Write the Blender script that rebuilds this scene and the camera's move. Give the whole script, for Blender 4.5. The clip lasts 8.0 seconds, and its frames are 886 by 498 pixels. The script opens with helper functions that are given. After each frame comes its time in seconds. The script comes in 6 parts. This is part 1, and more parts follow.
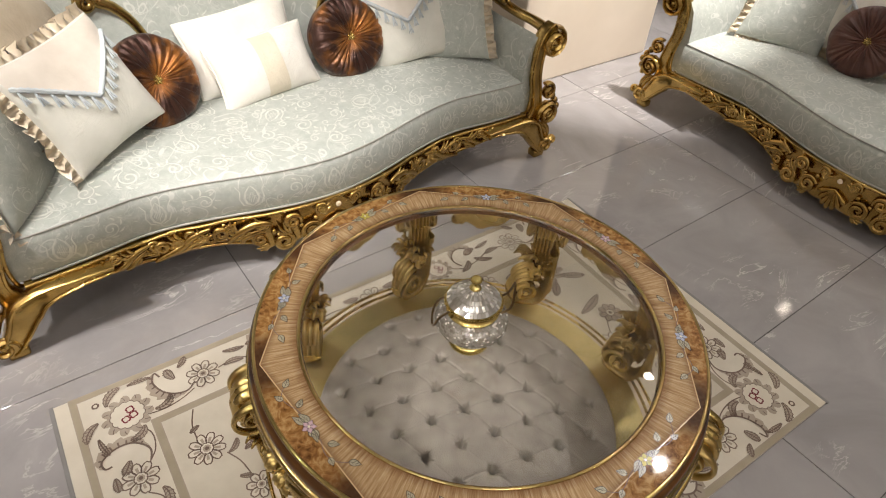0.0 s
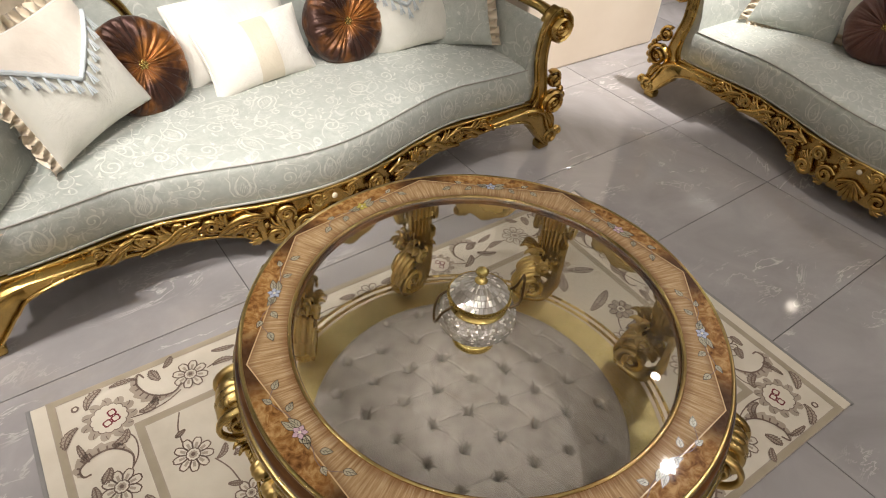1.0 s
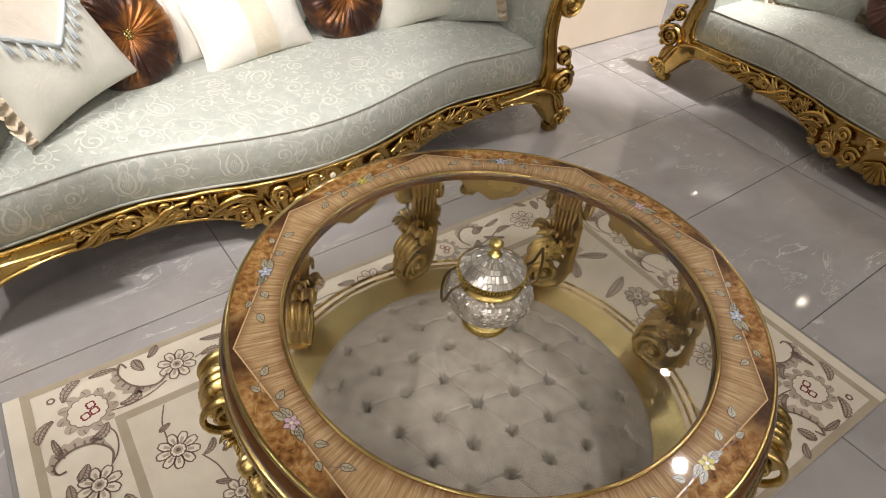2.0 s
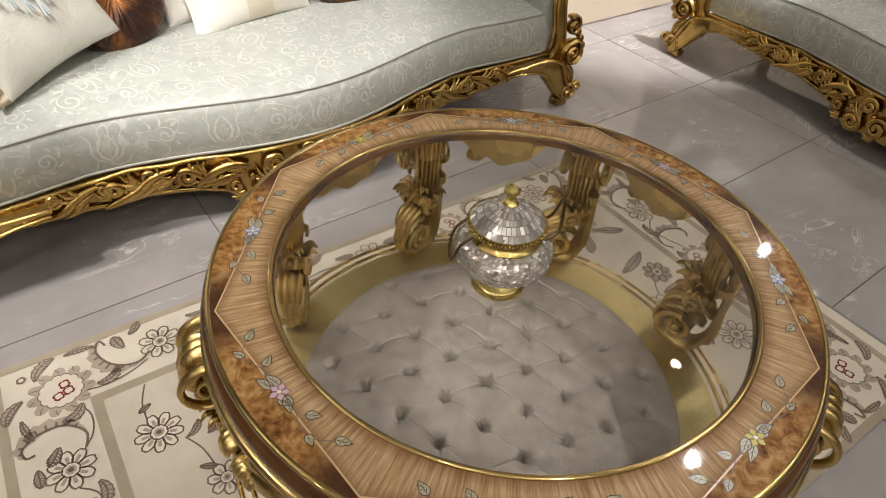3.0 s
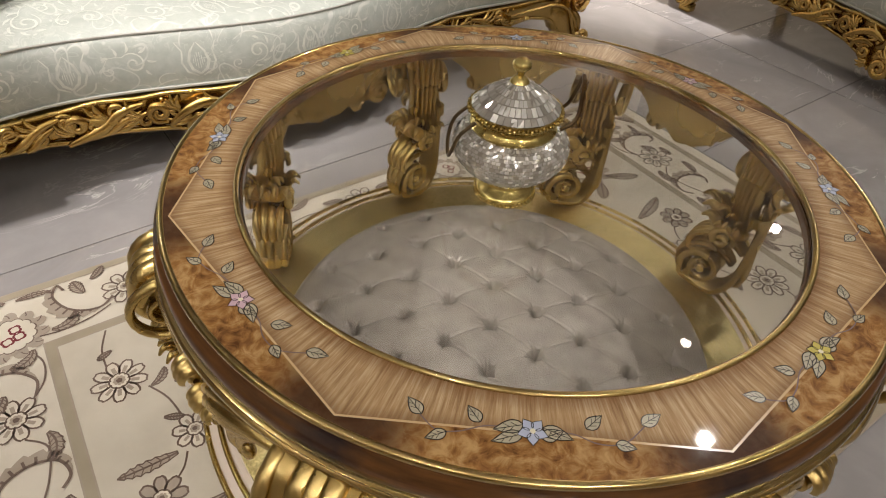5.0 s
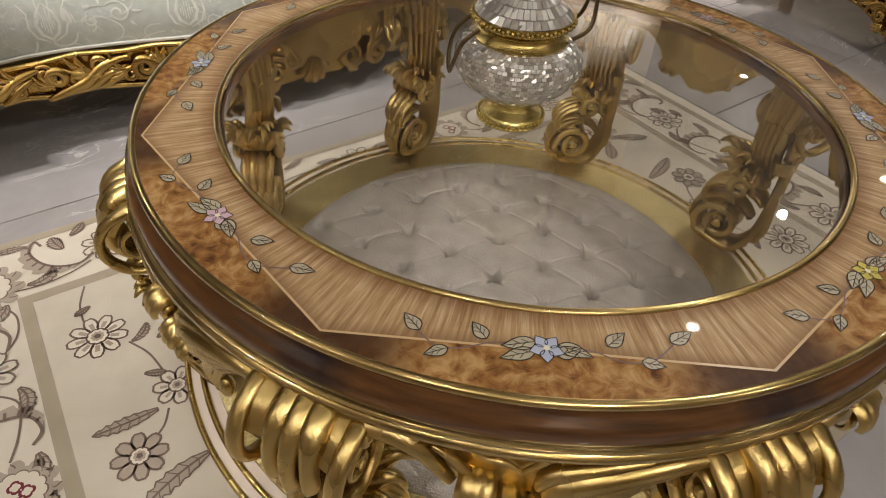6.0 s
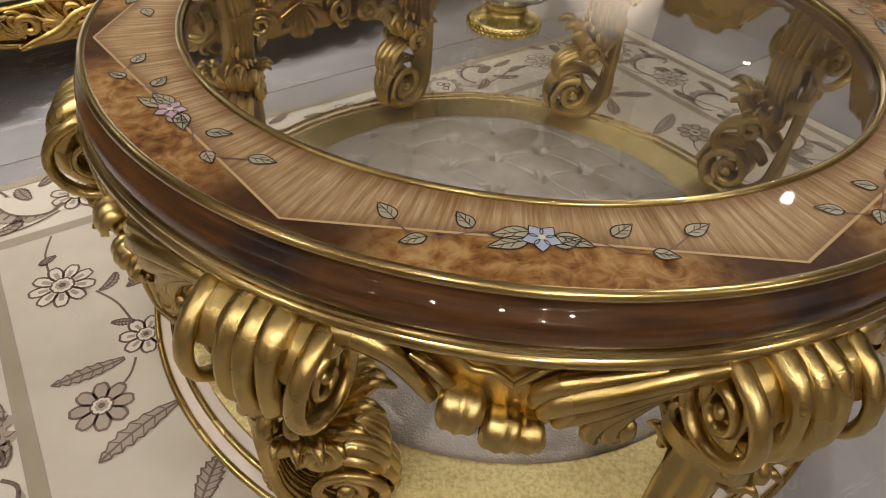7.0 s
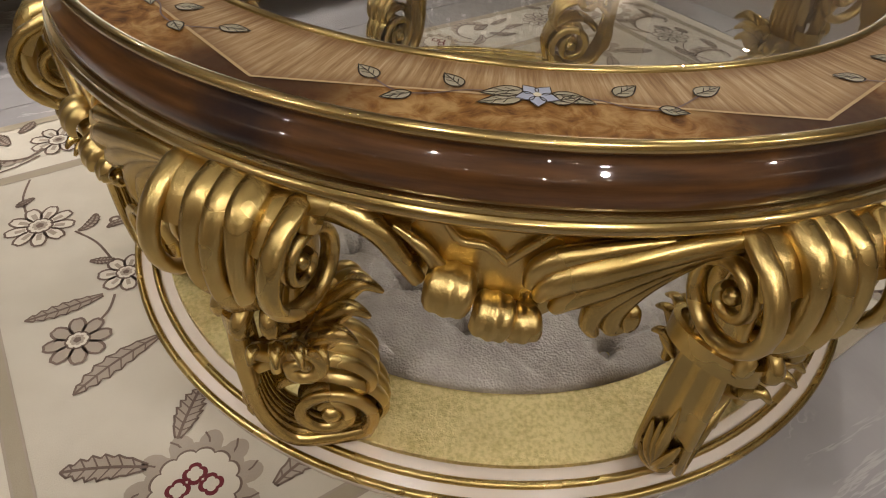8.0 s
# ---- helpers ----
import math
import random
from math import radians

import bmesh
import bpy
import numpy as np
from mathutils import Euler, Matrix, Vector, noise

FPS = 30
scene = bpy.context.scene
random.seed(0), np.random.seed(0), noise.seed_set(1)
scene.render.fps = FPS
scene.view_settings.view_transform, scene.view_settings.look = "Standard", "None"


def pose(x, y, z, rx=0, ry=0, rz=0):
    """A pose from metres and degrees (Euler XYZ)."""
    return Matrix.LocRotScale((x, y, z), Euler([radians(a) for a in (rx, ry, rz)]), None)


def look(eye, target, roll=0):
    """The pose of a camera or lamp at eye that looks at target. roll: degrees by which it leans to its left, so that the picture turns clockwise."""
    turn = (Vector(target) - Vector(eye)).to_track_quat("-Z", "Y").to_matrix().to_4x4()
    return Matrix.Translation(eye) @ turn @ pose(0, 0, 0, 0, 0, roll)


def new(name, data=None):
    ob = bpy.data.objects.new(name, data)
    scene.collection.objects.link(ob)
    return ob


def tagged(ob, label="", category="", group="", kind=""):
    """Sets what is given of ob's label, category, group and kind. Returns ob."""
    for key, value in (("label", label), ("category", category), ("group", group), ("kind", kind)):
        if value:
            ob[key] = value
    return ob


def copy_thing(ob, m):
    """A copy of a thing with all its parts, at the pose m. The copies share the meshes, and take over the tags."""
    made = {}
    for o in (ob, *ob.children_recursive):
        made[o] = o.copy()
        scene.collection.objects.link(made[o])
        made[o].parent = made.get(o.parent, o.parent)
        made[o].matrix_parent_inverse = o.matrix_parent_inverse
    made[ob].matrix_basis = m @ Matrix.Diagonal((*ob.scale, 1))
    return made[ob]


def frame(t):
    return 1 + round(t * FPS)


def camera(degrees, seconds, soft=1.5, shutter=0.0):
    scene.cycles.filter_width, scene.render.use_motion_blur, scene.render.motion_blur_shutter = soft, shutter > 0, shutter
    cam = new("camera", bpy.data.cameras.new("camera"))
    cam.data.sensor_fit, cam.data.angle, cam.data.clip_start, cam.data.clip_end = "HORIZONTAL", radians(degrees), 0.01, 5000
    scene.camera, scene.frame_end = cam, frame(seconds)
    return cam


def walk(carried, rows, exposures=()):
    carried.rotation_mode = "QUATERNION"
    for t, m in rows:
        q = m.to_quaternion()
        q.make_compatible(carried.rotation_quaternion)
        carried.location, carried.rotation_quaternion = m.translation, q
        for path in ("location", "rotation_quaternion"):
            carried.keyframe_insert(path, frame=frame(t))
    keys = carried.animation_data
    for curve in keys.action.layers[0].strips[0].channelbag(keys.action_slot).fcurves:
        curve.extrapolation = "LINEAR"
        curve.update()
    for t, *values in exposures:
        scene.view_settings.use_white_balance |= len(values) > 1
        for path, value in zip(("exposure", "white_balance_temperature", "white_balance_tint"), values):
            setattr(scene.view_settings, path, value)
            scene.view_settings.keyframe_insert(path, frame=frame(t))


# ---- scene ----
cam = camera(70.5, 8.0, 1.05)
PATH = [
    (0, (-0.096, -1.161, 1.806), (-0.127, 0.327, 0.469), 4.6),
    (0.5, (-0.098, -1.124, 1.761), (-0.127, 0.364, 0.425), 4.6),
    (1, (-0.102, -1.085, 1.705), (-0.133, 0.403, 0.368), 4.5),
    (1.5, (-0.109, -1.051, 1.642), (-0.14, 0.437, 0.306), 4.5),
    (3, (-0.125, -0.972, 1.392), (-0.158, 0.519, 0.06), 4.4),
    (3.5, (-0.125, -0.964, 1.334), (-0.157, 0.528, 0.003), 4.3),
    (4, (-0.12, -0.952, 1.279), (-0.155, 0.539, -0.055), 4.2),
    (4.5, (-0.112, -0.945, 1.217), (-0.146, 0.546, -0.116), 4.2),
    (6, (-0.1, -0.953, 1.009), (-0.136, 0.539, -0.322), 4.0),
    (6.5, (-0.089, -0.951, 0.941), (-0.127, 0.541, -0.391), 3.9),
    (7, (-0.073, -0.958, 0.871), (-0.112, 0.534, -0.46), 3.8),
    (7.5, (-0.06, -0.978, 0.813), (-0.098, 0.515, -0.518), 3.7),
    (8, (-0.055, -0.996, 0.759), (-0.091, 0.495, -0.573), 3.7),
]
walk(cam, [(t, look(eye, target, roll)) for t, eye, target, roll in PATH])

# ---------------------------------------------------------------- light
world = bpy.data.worlds.new("world")
scene.world = world
world.use_nodes = True
world.node_tree.nodes["Background"].inputs[0].default_value = (0.9, 0.95, 1.0, 1)
world.node_tree.nodes["Background"].inputs[1].default_value = 0.02
scene.view_settings.exposure = -0.12

TURN_ROOM = 38.7
ROOM = pose(0, 0, 0, 0, 0, TURN_ROOM)
CEIL = 3.0


def spot(name, x, y, z, tx, ty, tz, watts, cone, blend=0.5, size=0.04, colour=(1.0, 0.952, 0.918)):
    d = bpy.data.lights.new(name, "SPOT")
    d.energy, d.spot_size, d.spot_blend, d.shadow_soft_size, d.color = watts, radians(cone), blend, size, colour
    ob = new(name, d)
    ob.matrix_world = look((x, y, z), (tx, ty, tz))
    return ob


# Lamps 8, 10-14 are unseen, added to brighten floor, sofa and walls.
DOWNLIGHTS = [(1.40, 1.08), (1.46, 1.82), (2.45, 3.1), (-0.50, -0.45), (0.35, 3.6), (3.55, 3.75), (-0.7, -2.1), (1.1, -2.3), (-2.2, -0.5), (2.87, 5.6), (-1.75, -0.5), (-2.9, -2.2), (0.6, -3.6), (3.2, -1.6), (-3.0, 2.2)]
LAMP_WATTS = [76, 640, 80, 310, 46, 30, 60, 86, 175, 150, 225, 45, 45, 45, 45]
LAMP_AIM = {1: (0.86, 2.86, 0.3), 2: (1.75, 2.1, 0.4), 3: (-0.95, 1.18, 0.45), 6: (-0.35, -0.6, 0.3), 7: (0.3, -0.6, 0.3), 8: (-1.5, 0.45, 0.0), 10: (-1.62, 0.95, 0.5)}
for k, (x, y) in enumerate(DOWNLIGHTS):
    ax, ay, az = LAMP_AIM.get(k, (x, y + 0.001, 0))
    spot("ceiling_and_fill_spot", x, y, CEIL - 0.03, ax, ay, az, LAMP_WATTS[k], {1: 42, 2: 72, 3: 32, 5: 50, 6: 75, 7: 75, 8: 62, 10: 60, 11: 140, 12: 140, 13: 140, 14: 140}.get(k, 105), 0.6, 0.035)


# ---------------------------------------------------------------- materials
def mat(name, base=(0.5, 0.5, 0.5), rough=0.5, metal=0.0, coat=0.0, spec=0.5):
    m = bpy.data.materials.new(name)
    m.use_nodes = True
    b = m.node_tree.nodes["Principled BSDF"]
    b.inputs["Base Color"].default_value = (*base, 1)
    b.inputs["Roughness"].default_value = rough
    b.inputs["Metallic"].default_value = metal
    b.inputs["Coat Weight"].default_value = coat
    b.inputs["Coat Roughness"].default_value = 0.03
    b.inputs["Specular IOR Level"].default_value = spec
    return m


class Nodes:
    """Shortcuts for one material's node tree."""

    def __init__(self, m):
        self.t = m.node_tree
        self.b = self.t.nodes["Principled BSDF"]

    def node(self, kind, **inputs):
        n = self.t.nodes.new(kind)
        for k, v in inputs.items():
            self.put(n, k, v)
        return n

    def put(self, n, k, v):
        sock = n.inputs[int(k[1:])] if k[0] == "i" and k[1:].isdigit() else n.inputs[k.replace("_", " ")]
        if isinstance(v, bpy.types.NodeSocket):
            self.t.links.new(v, sock)
        else:
            sock.default_value = v

    def coords(self, kind="Object"):
        return self.t.nodes.new("ShaderNodeTexCoord").outputs[kind]

    def mapping(self, vec, scale=(1, 1, 1), loc=(0, 0, 0), rot=(0, 0, 0)):
        return self.node("ShaderNodeMapping", Vector=vec, Scale=scale, Location=loc, Rotation=rot).outputs[0]

    def noise(self, vec, scale, detail=4.0, rough=0.55, distortion=0.0):
        n = self.node("ShaderNodeTexNoise", Vector=vec, Scale=scale, Detail=detail, Roughness=rough, Distortion=distortion)
        return n.outputs[0]

    def voronoi(self, vec, scale, feature="F1"):
        n = self.t.nodes.new("ShaderNodeTexVoronoi")
        n.feature = feature
        self.put(n, "Vector", vec)
        self.put(n, "Scale", scale)
        return n.outputs[0]

    def math(self, op, a, b=0.0, clamp=False):
        n = self.t.nodes.new("ShaderNodeMath")
        n.operation, n.use_clamp = op, clamp
        self.put(n, "i0", a)
        self.put(n, "i1", b)
        return n.outputs[0]

    def ramp(self, fac, stops):
        n = self.t.nodes.new("ShaderNodeValToRGB")
        r = n.color_ramp
        while len(r.elements) < len(stops):
            r.elements.new(0.5)
        for e, (p, c) in zip(r.elements, stops):
            e.position, e.color = p, (*c, 1) if len(c) == 3 else c
        self.put(n, "i0", fac)
        return n.outputs[0]

    def mix(self, fac, a, b, blend="MIX"):
        n = self.t.nodes.new("ShaderNodeMix")
        n.data_type, n.blend_type = "RGBA", blend
        for i, v in ((0, fac), (6, a), (7, b)):
            self.put(n, f"i{i}", (*v, 1) if isinstance(v, tuple) and len(v) == 3 else v)
        return n.outputs[2]

    def bump(self, height, strength=0.3, distance=0.002, normal=None):
        n = self.node("ShaderNodeBump", Height=height, Strength=strength, Distance=distance)
        if normal:
            self.put(n, "Normal", normal)
        return n.outputs[0]

    def out(self, **inputs):
        for k, v in inputs.items():
            self.put(self.b, k, v)


def grey(a):
    return (a, a, a)


def gold_material(name, light=(0.64, 0.475, 0.185), dark=(0.42, 0.295, 0.10), rough=0.25, grain=0.2, fleck=0.1):
    m = mat(name, light, rough, 1.0)
    n = Nodes(m)
    c = n.coords()
    big = n.noise(c, 9.0, 3.0, 0.5)
    fine = n.noise(c, 160.0, 3.0, 0.6)
    n.out(Base_Color=n.ramp(n.math("ADD", n.math("MULTIPLY", big, 1 - fleck), n.math("MULTIPLY", fine, fleck)), [(0.30, dark), (0.55, light)]))
    n.out(Roughness=n.ramp(big, [(0.3, grey(rough - 0.02)), (0.7, grey(rough + 0.06))]))
    if grain:
        n.out(Normal=n.bump(n.math("ADD", n.noise(c, 420.0, 2.0), n.noise(c, 110.0, 4.0, 0.7)), grain, 0.0018))
    return m


GOLD = gold_material("gold_leaf")
# Darker copy of the sofa gold: the carving's brown shadow is in the colour.
GOLD_DARK = gold_material("shaded_gold", (0.52, 0.345, 0.11), (0.27, 0.16, 0.045), 0.22)
GOLD_SOFA = gold_material("antique_gold", (0.58, 0.40, 0.135), (0.36, 0.235, 0.07), 0.23)
GOLD_PLATE = gold_material("gold_plate", (0.74, 0.62, 0.30), (0.42, 0.33, 0.12), 0.31, 0.8, 0.6)
GOLD_GLOSS = gold_material("lacquered_gold", rough=0.2, grain=0.05)
Nodes(GOLD_GLOSS).out(Coat_Weight=1.0, Coat_Roughness=0.04)
DARK_BRONZE = gold_material("dark_bronze", (0.20, 0.14, 0.08), (0.09, 0.06, 0.035), 0.3)
BRASS = gold_material("brass", (0.72, 0.58, 0.22), (0.5, 0.37, 0.12), 0.2)
CREAM_LACQUER = mat("cream_lacquer", (0.72, 0.62, 0.52), 0.25, 0, 0.5)
DARK_INK = mat("dark_ink", (0.03, 0.022, 0.018), 0.25, 0, 0.6)


def fabric_material():
    """Sage satin damask with lighter woven scrolls."""
    m = mat("sage_damask", (0.5, 0.5, 0.42), 0.5)
    n = Nodes(m)
    c = n.coords()
    warp = n.node("ShaderNodeTexNoise", Vector=c, Scale=7.0, Detail=0.0)
    moved = n.node("ShaderNodeVectorMath", i0=c, i1=n.node("ShaderNodeVectorMath", i0=warp.outputs[1], i1=(0.5, 0.5, 0.5)).outputs[0])
    moved.operation = "ADD"
    scaled = n.node("ShaderNodeVectorMath", i0=warp.outputs[1])
    scaled.operation = "SCALE"
    n.put(scaled, "Scale", 0.16)
    n.put(moved, "i1", scaled.outputs[0])
    def contour(scale, level, width):
        v = n.voronoi(moved.outputs[0], scale)
        return n.ramp(n.math("ABSOLUTE", n.math("SUBTRACT", v, level)), [(width * 0.5, grey(1.0)), (width, grey(0.0))])

    patch = n.ramp(n.noise(c, 6.0, 2.0), [(0.38, grey(0.0)), (0.48, grey(1.0))])
    gap = n.ramp(n.noise(c, 18.0, 2.0), [(0.44, grey(0.0)), (0.50, grey(1.0))])
    thin = n.math("MAXIMUM", contour(5.5, 0.42, 0.016), contour(10.0, 0.38, 0.024))
    bloom = n.math("MAXIMUM", contour(8.0, 0.22, 0.03), n.ramp(n.voronoi(moved.outputs[0], 26.0), [(0.12, grey(1.0)), (0.18, grey(0.0))]))
    leafy = n.ramp(n.math("ABSOLUTE", n.math("SUBTRACT", n.noise(c, 13.0, 1.0, 0.5, 3.5), 0.5)), [(0.012, grey(0.4)), (0.03, grey(0.0))])
    mask = n.math("MAXIMUM", n.math("MULTIPLY", thin, gap), n.math("MULTIPLY", n.math("MAXIMUM", bloom, leafy), patch))
    soft = n.noise(c, 30.0, 3.0)
    ground = n.ramp(soft, [(0.3, (0.35, 0.37, 0.33)), (0.7, (0.435, 0.455, 0.41))])
    n.out(Base_Color=n.mix(mask, ground, (0.54, 0.55, 0.50)))
    n.out(Roughness=n.ramp(mask, [(0.0, grey(0.5)), (1.0, grey(0.33))]))
    weave = n.noise(n.mapping(c, (1, 1, 1)), 700.0, 2.0)
    n.out(Normal=n.bump(n.math("ADD", n.math("MULTIPLY", mask, 0.8), n.math("MULTIPLY", weave, 0.5)), 0.25, 0.0015))
    n.out(Sheen_Weight=0.25)
    return m


def plain_cloth(name, a, b, rough=0.45, sheen=0.3, wrinkle=9.0):
    m = mat(name, a, rough)
    n = Nodes(m)
    c = n.coords()
    n.out(Base_Color=n.ramp(n.noise(c, 8.0, 3.0), [(0.3, a), (0.7, b)]))
    n.out(Normal=n.bump(n.math("ADD", n.noise(c, wrinkle, 4.0, 0.6, 0.6), n.math("MULTIPLY", n.noise(c, 600.0, 2.0), 0.06)), 0.4, 0.02))
    n.out(Sheen_Weight=sheen)
    return m


def woven_material():
    """Raised pale satin threads of the large damask scrolls."""
    m = mat("pale_satin_thread", (0.64, 0.64, 0.57), 0.36)
    n = Nodes(m)
    c = n.coords()
    n.out(Base_Color=n.ramp(n.noise(c, 40.0, 3.0), [(0.3, (0.49, 0.50, 0.445)), (0.7, (0.64, 0.645, 0.58))]))
    n.out(Normal=n.bump(n.noise(n.mapping(c, (1, 3, 1)), 500.0, 2.0), 0.4, 0.001), Sheen_Weight=0.3)
    return m


FABRIC = fabric_material()
WOVEN = woven_material()
IVORY_SATIN = plain_cloth("ivory_satin", (0.70, 0.66, 0.58), (0.80, 0.77, 0.70), 0.32)
SAGE_SATIN = plain_cloth("pale_sage_satin", (0.56, 0.55, 0.48), (0.66, 0.64, 0.57), 0.38)
CHAMPAGNE = plain_cloth("champagne_satin", (0.55, 0.45, 0.32), (0.68, 0.58, 0.44), 0.25)
BLUE_GREY = plain_cloth("blue_grey_thread", (0.36, 0.40, 0.42), (0.52, 0.55, 0.55), 0.45)
# Orange blotches over dark brown put the satin's highlights into the base colour.
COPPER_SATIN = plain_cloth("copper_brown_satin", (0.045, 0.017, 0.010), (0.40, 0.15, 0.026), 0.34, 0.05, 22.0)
PEARL_SATIN = plain_cloth("pearl_satin", (0.52, 0.46, 0.385), (0.64, 0.58, 0.50), 0.27, 0.3, 6.0)
PALE_GOLD = plain_cloth("pale_gold_weave", (0.62, 0.55, 0.42), (0.70, 0.63, 0.50), 0.35)
BROWN_SATIN = plain_cloth("dark_brown_satin", (0.06, 0.021, 0.014), (0.12, 0.042, 0.026), 0.5, 0.1, 18.0)
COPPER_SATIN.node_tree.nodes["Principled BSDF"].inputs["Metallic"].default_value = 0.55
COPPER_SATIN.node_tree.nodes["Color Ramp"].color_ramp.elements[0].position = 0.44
PIPING = mat("grey_piping", (0.33, 0.32, 0.28), 0.6)


def tile_material():
    m = mat("grey_marble_tile", (0.4, 0.38, 0.37), 0.1)
    n = Nodes(m)
    c = n.coords("Object")
    info = n.t.nodes.new("ShaderNodeObjectInfo").outputs["Random"]
    off = n.node("ShaderNodeCombineXYZ", X=n.math("MULTIPLY", info, 37.0), Y=n.math("MULTIPLY", info, 91.0), Z=info).outputs[0]
    add = n.node("ShaderNodeVectorMath", i0=c, i1=off)
    add.operation = "ADD"
    p = add.outputs[0]
    cloud = n.noise(p, 2.4, 6.0, 0.6, 0.8)
    base = n.ramp(cloud, [(0.3, (0.275, 0.257, 0.255)), (0.7, (0.375, 0.352, 0.347))])
    vein_n = n.noise(n.mapping(p, (1.0, 2.6, 1.0), rot=(0, 0, 0.5)), 2.2, 5.0, 0.65, 1.2)
    vein = n.ramp(n.math("ABSOLUTE", n.math("SUBTRACT", vein_n, 0.5)), [(0.0, grey(1.0)), (0.018, grey(0.0))])
    vein = n.math("MULTIPLY", vein, n.ramp(n.noise(p, 3.0, 2.0), [(0.5, grey(0.0)), (0.65, grey(0.8))]))
    n.out(Base_Color=n.mix(vein, base, (0.62, 0.58, 0.55)))
    n.out(Roughness=n.ramp(n.noise(p, 6.0, 4.0), [(0.3, grey(0.035)), (0.7, grey(0.075))]))
    n.out(Normal=n.bump(n.noise(p, 3.0, 2.0), 0.05, 0.004))
    return m


TILE = tile_material()
GROUT = mat("dark_grout", (0.09, 0.085, 0.08), 0.8)


def plaster(name, a, b):
    m = mat(name, a, 0.7)
    n = Nodes(m)
    c = n.coords()
    n.out(Base_Color=n.ramp(n.noise(c, 2.5, 5.0), [(0.3, a), (0.7, b)]))
    n.out(Normal=n.bump(n.noise(c, 90.0, 3.0), 0.15, 0.001))
    return m


WALL = plaster("cream_wall_paint", (0.66, 0.56, 0.44), (0.72, 0.62, 0.50))
CEILING = plaster("white_ceiling_paint", (0.80, 0.79, 0.77), (0.86, 0.85, 0.83))


def polar(n):
    """Radius and angle round the object's own axis."""
    sep = n.node("ShaderNodeSeparateXYZ", Vector=n.coords())
    x, y = sep.outputs[0], sep.outputs[1]
    r = n.math("SQRT", n.math("ADD", n.math("MULTIPLY", x, x), n.math("MULTIPLY", y, y)))
    return r, n.math("ARCTAN2", y, x), sep


def burl_material():
    m = mat("burl_veneer", (0.35, 0.16, 0.05), 0.4, 0, 1.0, 0.1)
    n = Nodes(m)
    r, a, sep = polar(n)
    c = n.coords()
    wood = n.noise(c, 34.0, 8.0, 0.68, 1.2)
    eyes = n.voronoi(c, 60.0)
    base = n.ramp(n.math("ADD", n.math("MULTIPLY", wood, 0.85), n.math("MULTIPLY", eyes, 0.2)),
                  [(0.34, (0.10, 0.036, 0.009)), (0.50, (0.33, 0.155, 0.043)), (0.66, (0.56, 0.345, 0.14))])
    # Airbrushed stain: dark towards the eight points of the inlay.
    corner = n.math("COSINE", n.math("MULTIPLY", a, 8.0))
    edge = n.ramp(n.math("ADD", n.math("MULTIPLY", corner, -0.5), n.math("MULTIPLY", wood, 0.35)), [(0.20, grey(0.0)), (0.58, grey(0.92))])
    n.out(Base_Color=n.mix(edge, base, (0.05, 0.018, 0.008)))
    return m


def straight_material():
    """Sunburst straight-grain veneer, stained darker along both edges."""
    m = mat("straight_grain_veneer", (0.5, 0.27, 0.12), 0.4, 0, 1.0, 0.1)
    n = Nodes(m)
    r, a, sep = polar(n)
    vec = n.node("ShaderNodeCombineXYZ", X=n.math("MULTIPLY", a, 95.0), Y=n.math("MULTIPLY", r, 9.0), Z=0.0).outputs[0]
    grain = n.noise(vec, 1.0, 5.0, 0.7, 0.25)
    base = n.ramp(grain, [(0.28, (0.25, 0.135, 0.058)), (0.5, (0.48, 0.31, 0.155)), (0.72, (0.72, 0.56, 0.36))])
    inner = n.ramp(n.math("ADD", r, n.math("MULTIPLY", grain, 0.01)), [(0.498, grey(0.8)), (0.524, grey(0.0))])
    step = n.t.nodes.new("ShaderNodeMath")
    step.operation = "FLOORED_MODULO"
    n.put(step, "i0", n.math("ADD", a, math.pi / 8))
    n.put(step, "i1", math.pi / 4)
    side = n.math("MULTIPLY", r, n.math("COSINE", n.math("SUBTRACT", step.outputs[0], math.pi / 8)))
    outer = n.ramp(n.math("ADD", side, n.math("MULTIPLY", grain, 0.012)), [(0.536, grey(0.0)), (0.556, grey(0.7))])
    n.out(Base_Color=n.mix(n.math("MAXIMUM", inner, outer), base, (0.17, 0.068, 0.020)))
    n.out(Normal=n.bump(grain, 0.05, 0.0005))
    return m


def band_material():
    """Brown lacquered edge band with dark airbrushed places."""
    m = mat("brown_lacquer", (0.2, 0.09, 0.04), 0.4, 0, 1.0, 0.1)
    n = Nodes(m)
    r, a, sep = polar(n)
    vec = n.node("ShaderNodeCombineXYZ", X=n.math("MULTIPLY", a, 3.0), Y=n.math("MULTIPLY", sep.outputs[2], 60.0), Z=r).outputs[0]
    base = n.ramp(n.noise(vec, 2.0, 5.0), [(0.3, (0.055, 0.021, 0.006)), (0.7, (0.145, 0.060, 0.016))])
    corner = n.math("ADD", n.math("MULTIPLY", n.math("COSINE", n.math("MULTIPLY", a, 8.0)), -0.5), n.math("MULTIPLY", n.noise(n.coords(), 30.0), 0.2))
    dark = n.ramp(corner, [(0.47, grey(0.0)), (0.60, grey(0.85))])
    n.out(Base_Color=n.mix(dark, base, (0.012, 0.006, 0.009)))
    return m


BURL, STRAIGHT, BAND = burl_material(), straight_material(), band_material()
INLAY = mat("pale_inlay", (0.70, 0.50, 0.27), 0.2, 0, 1.0)


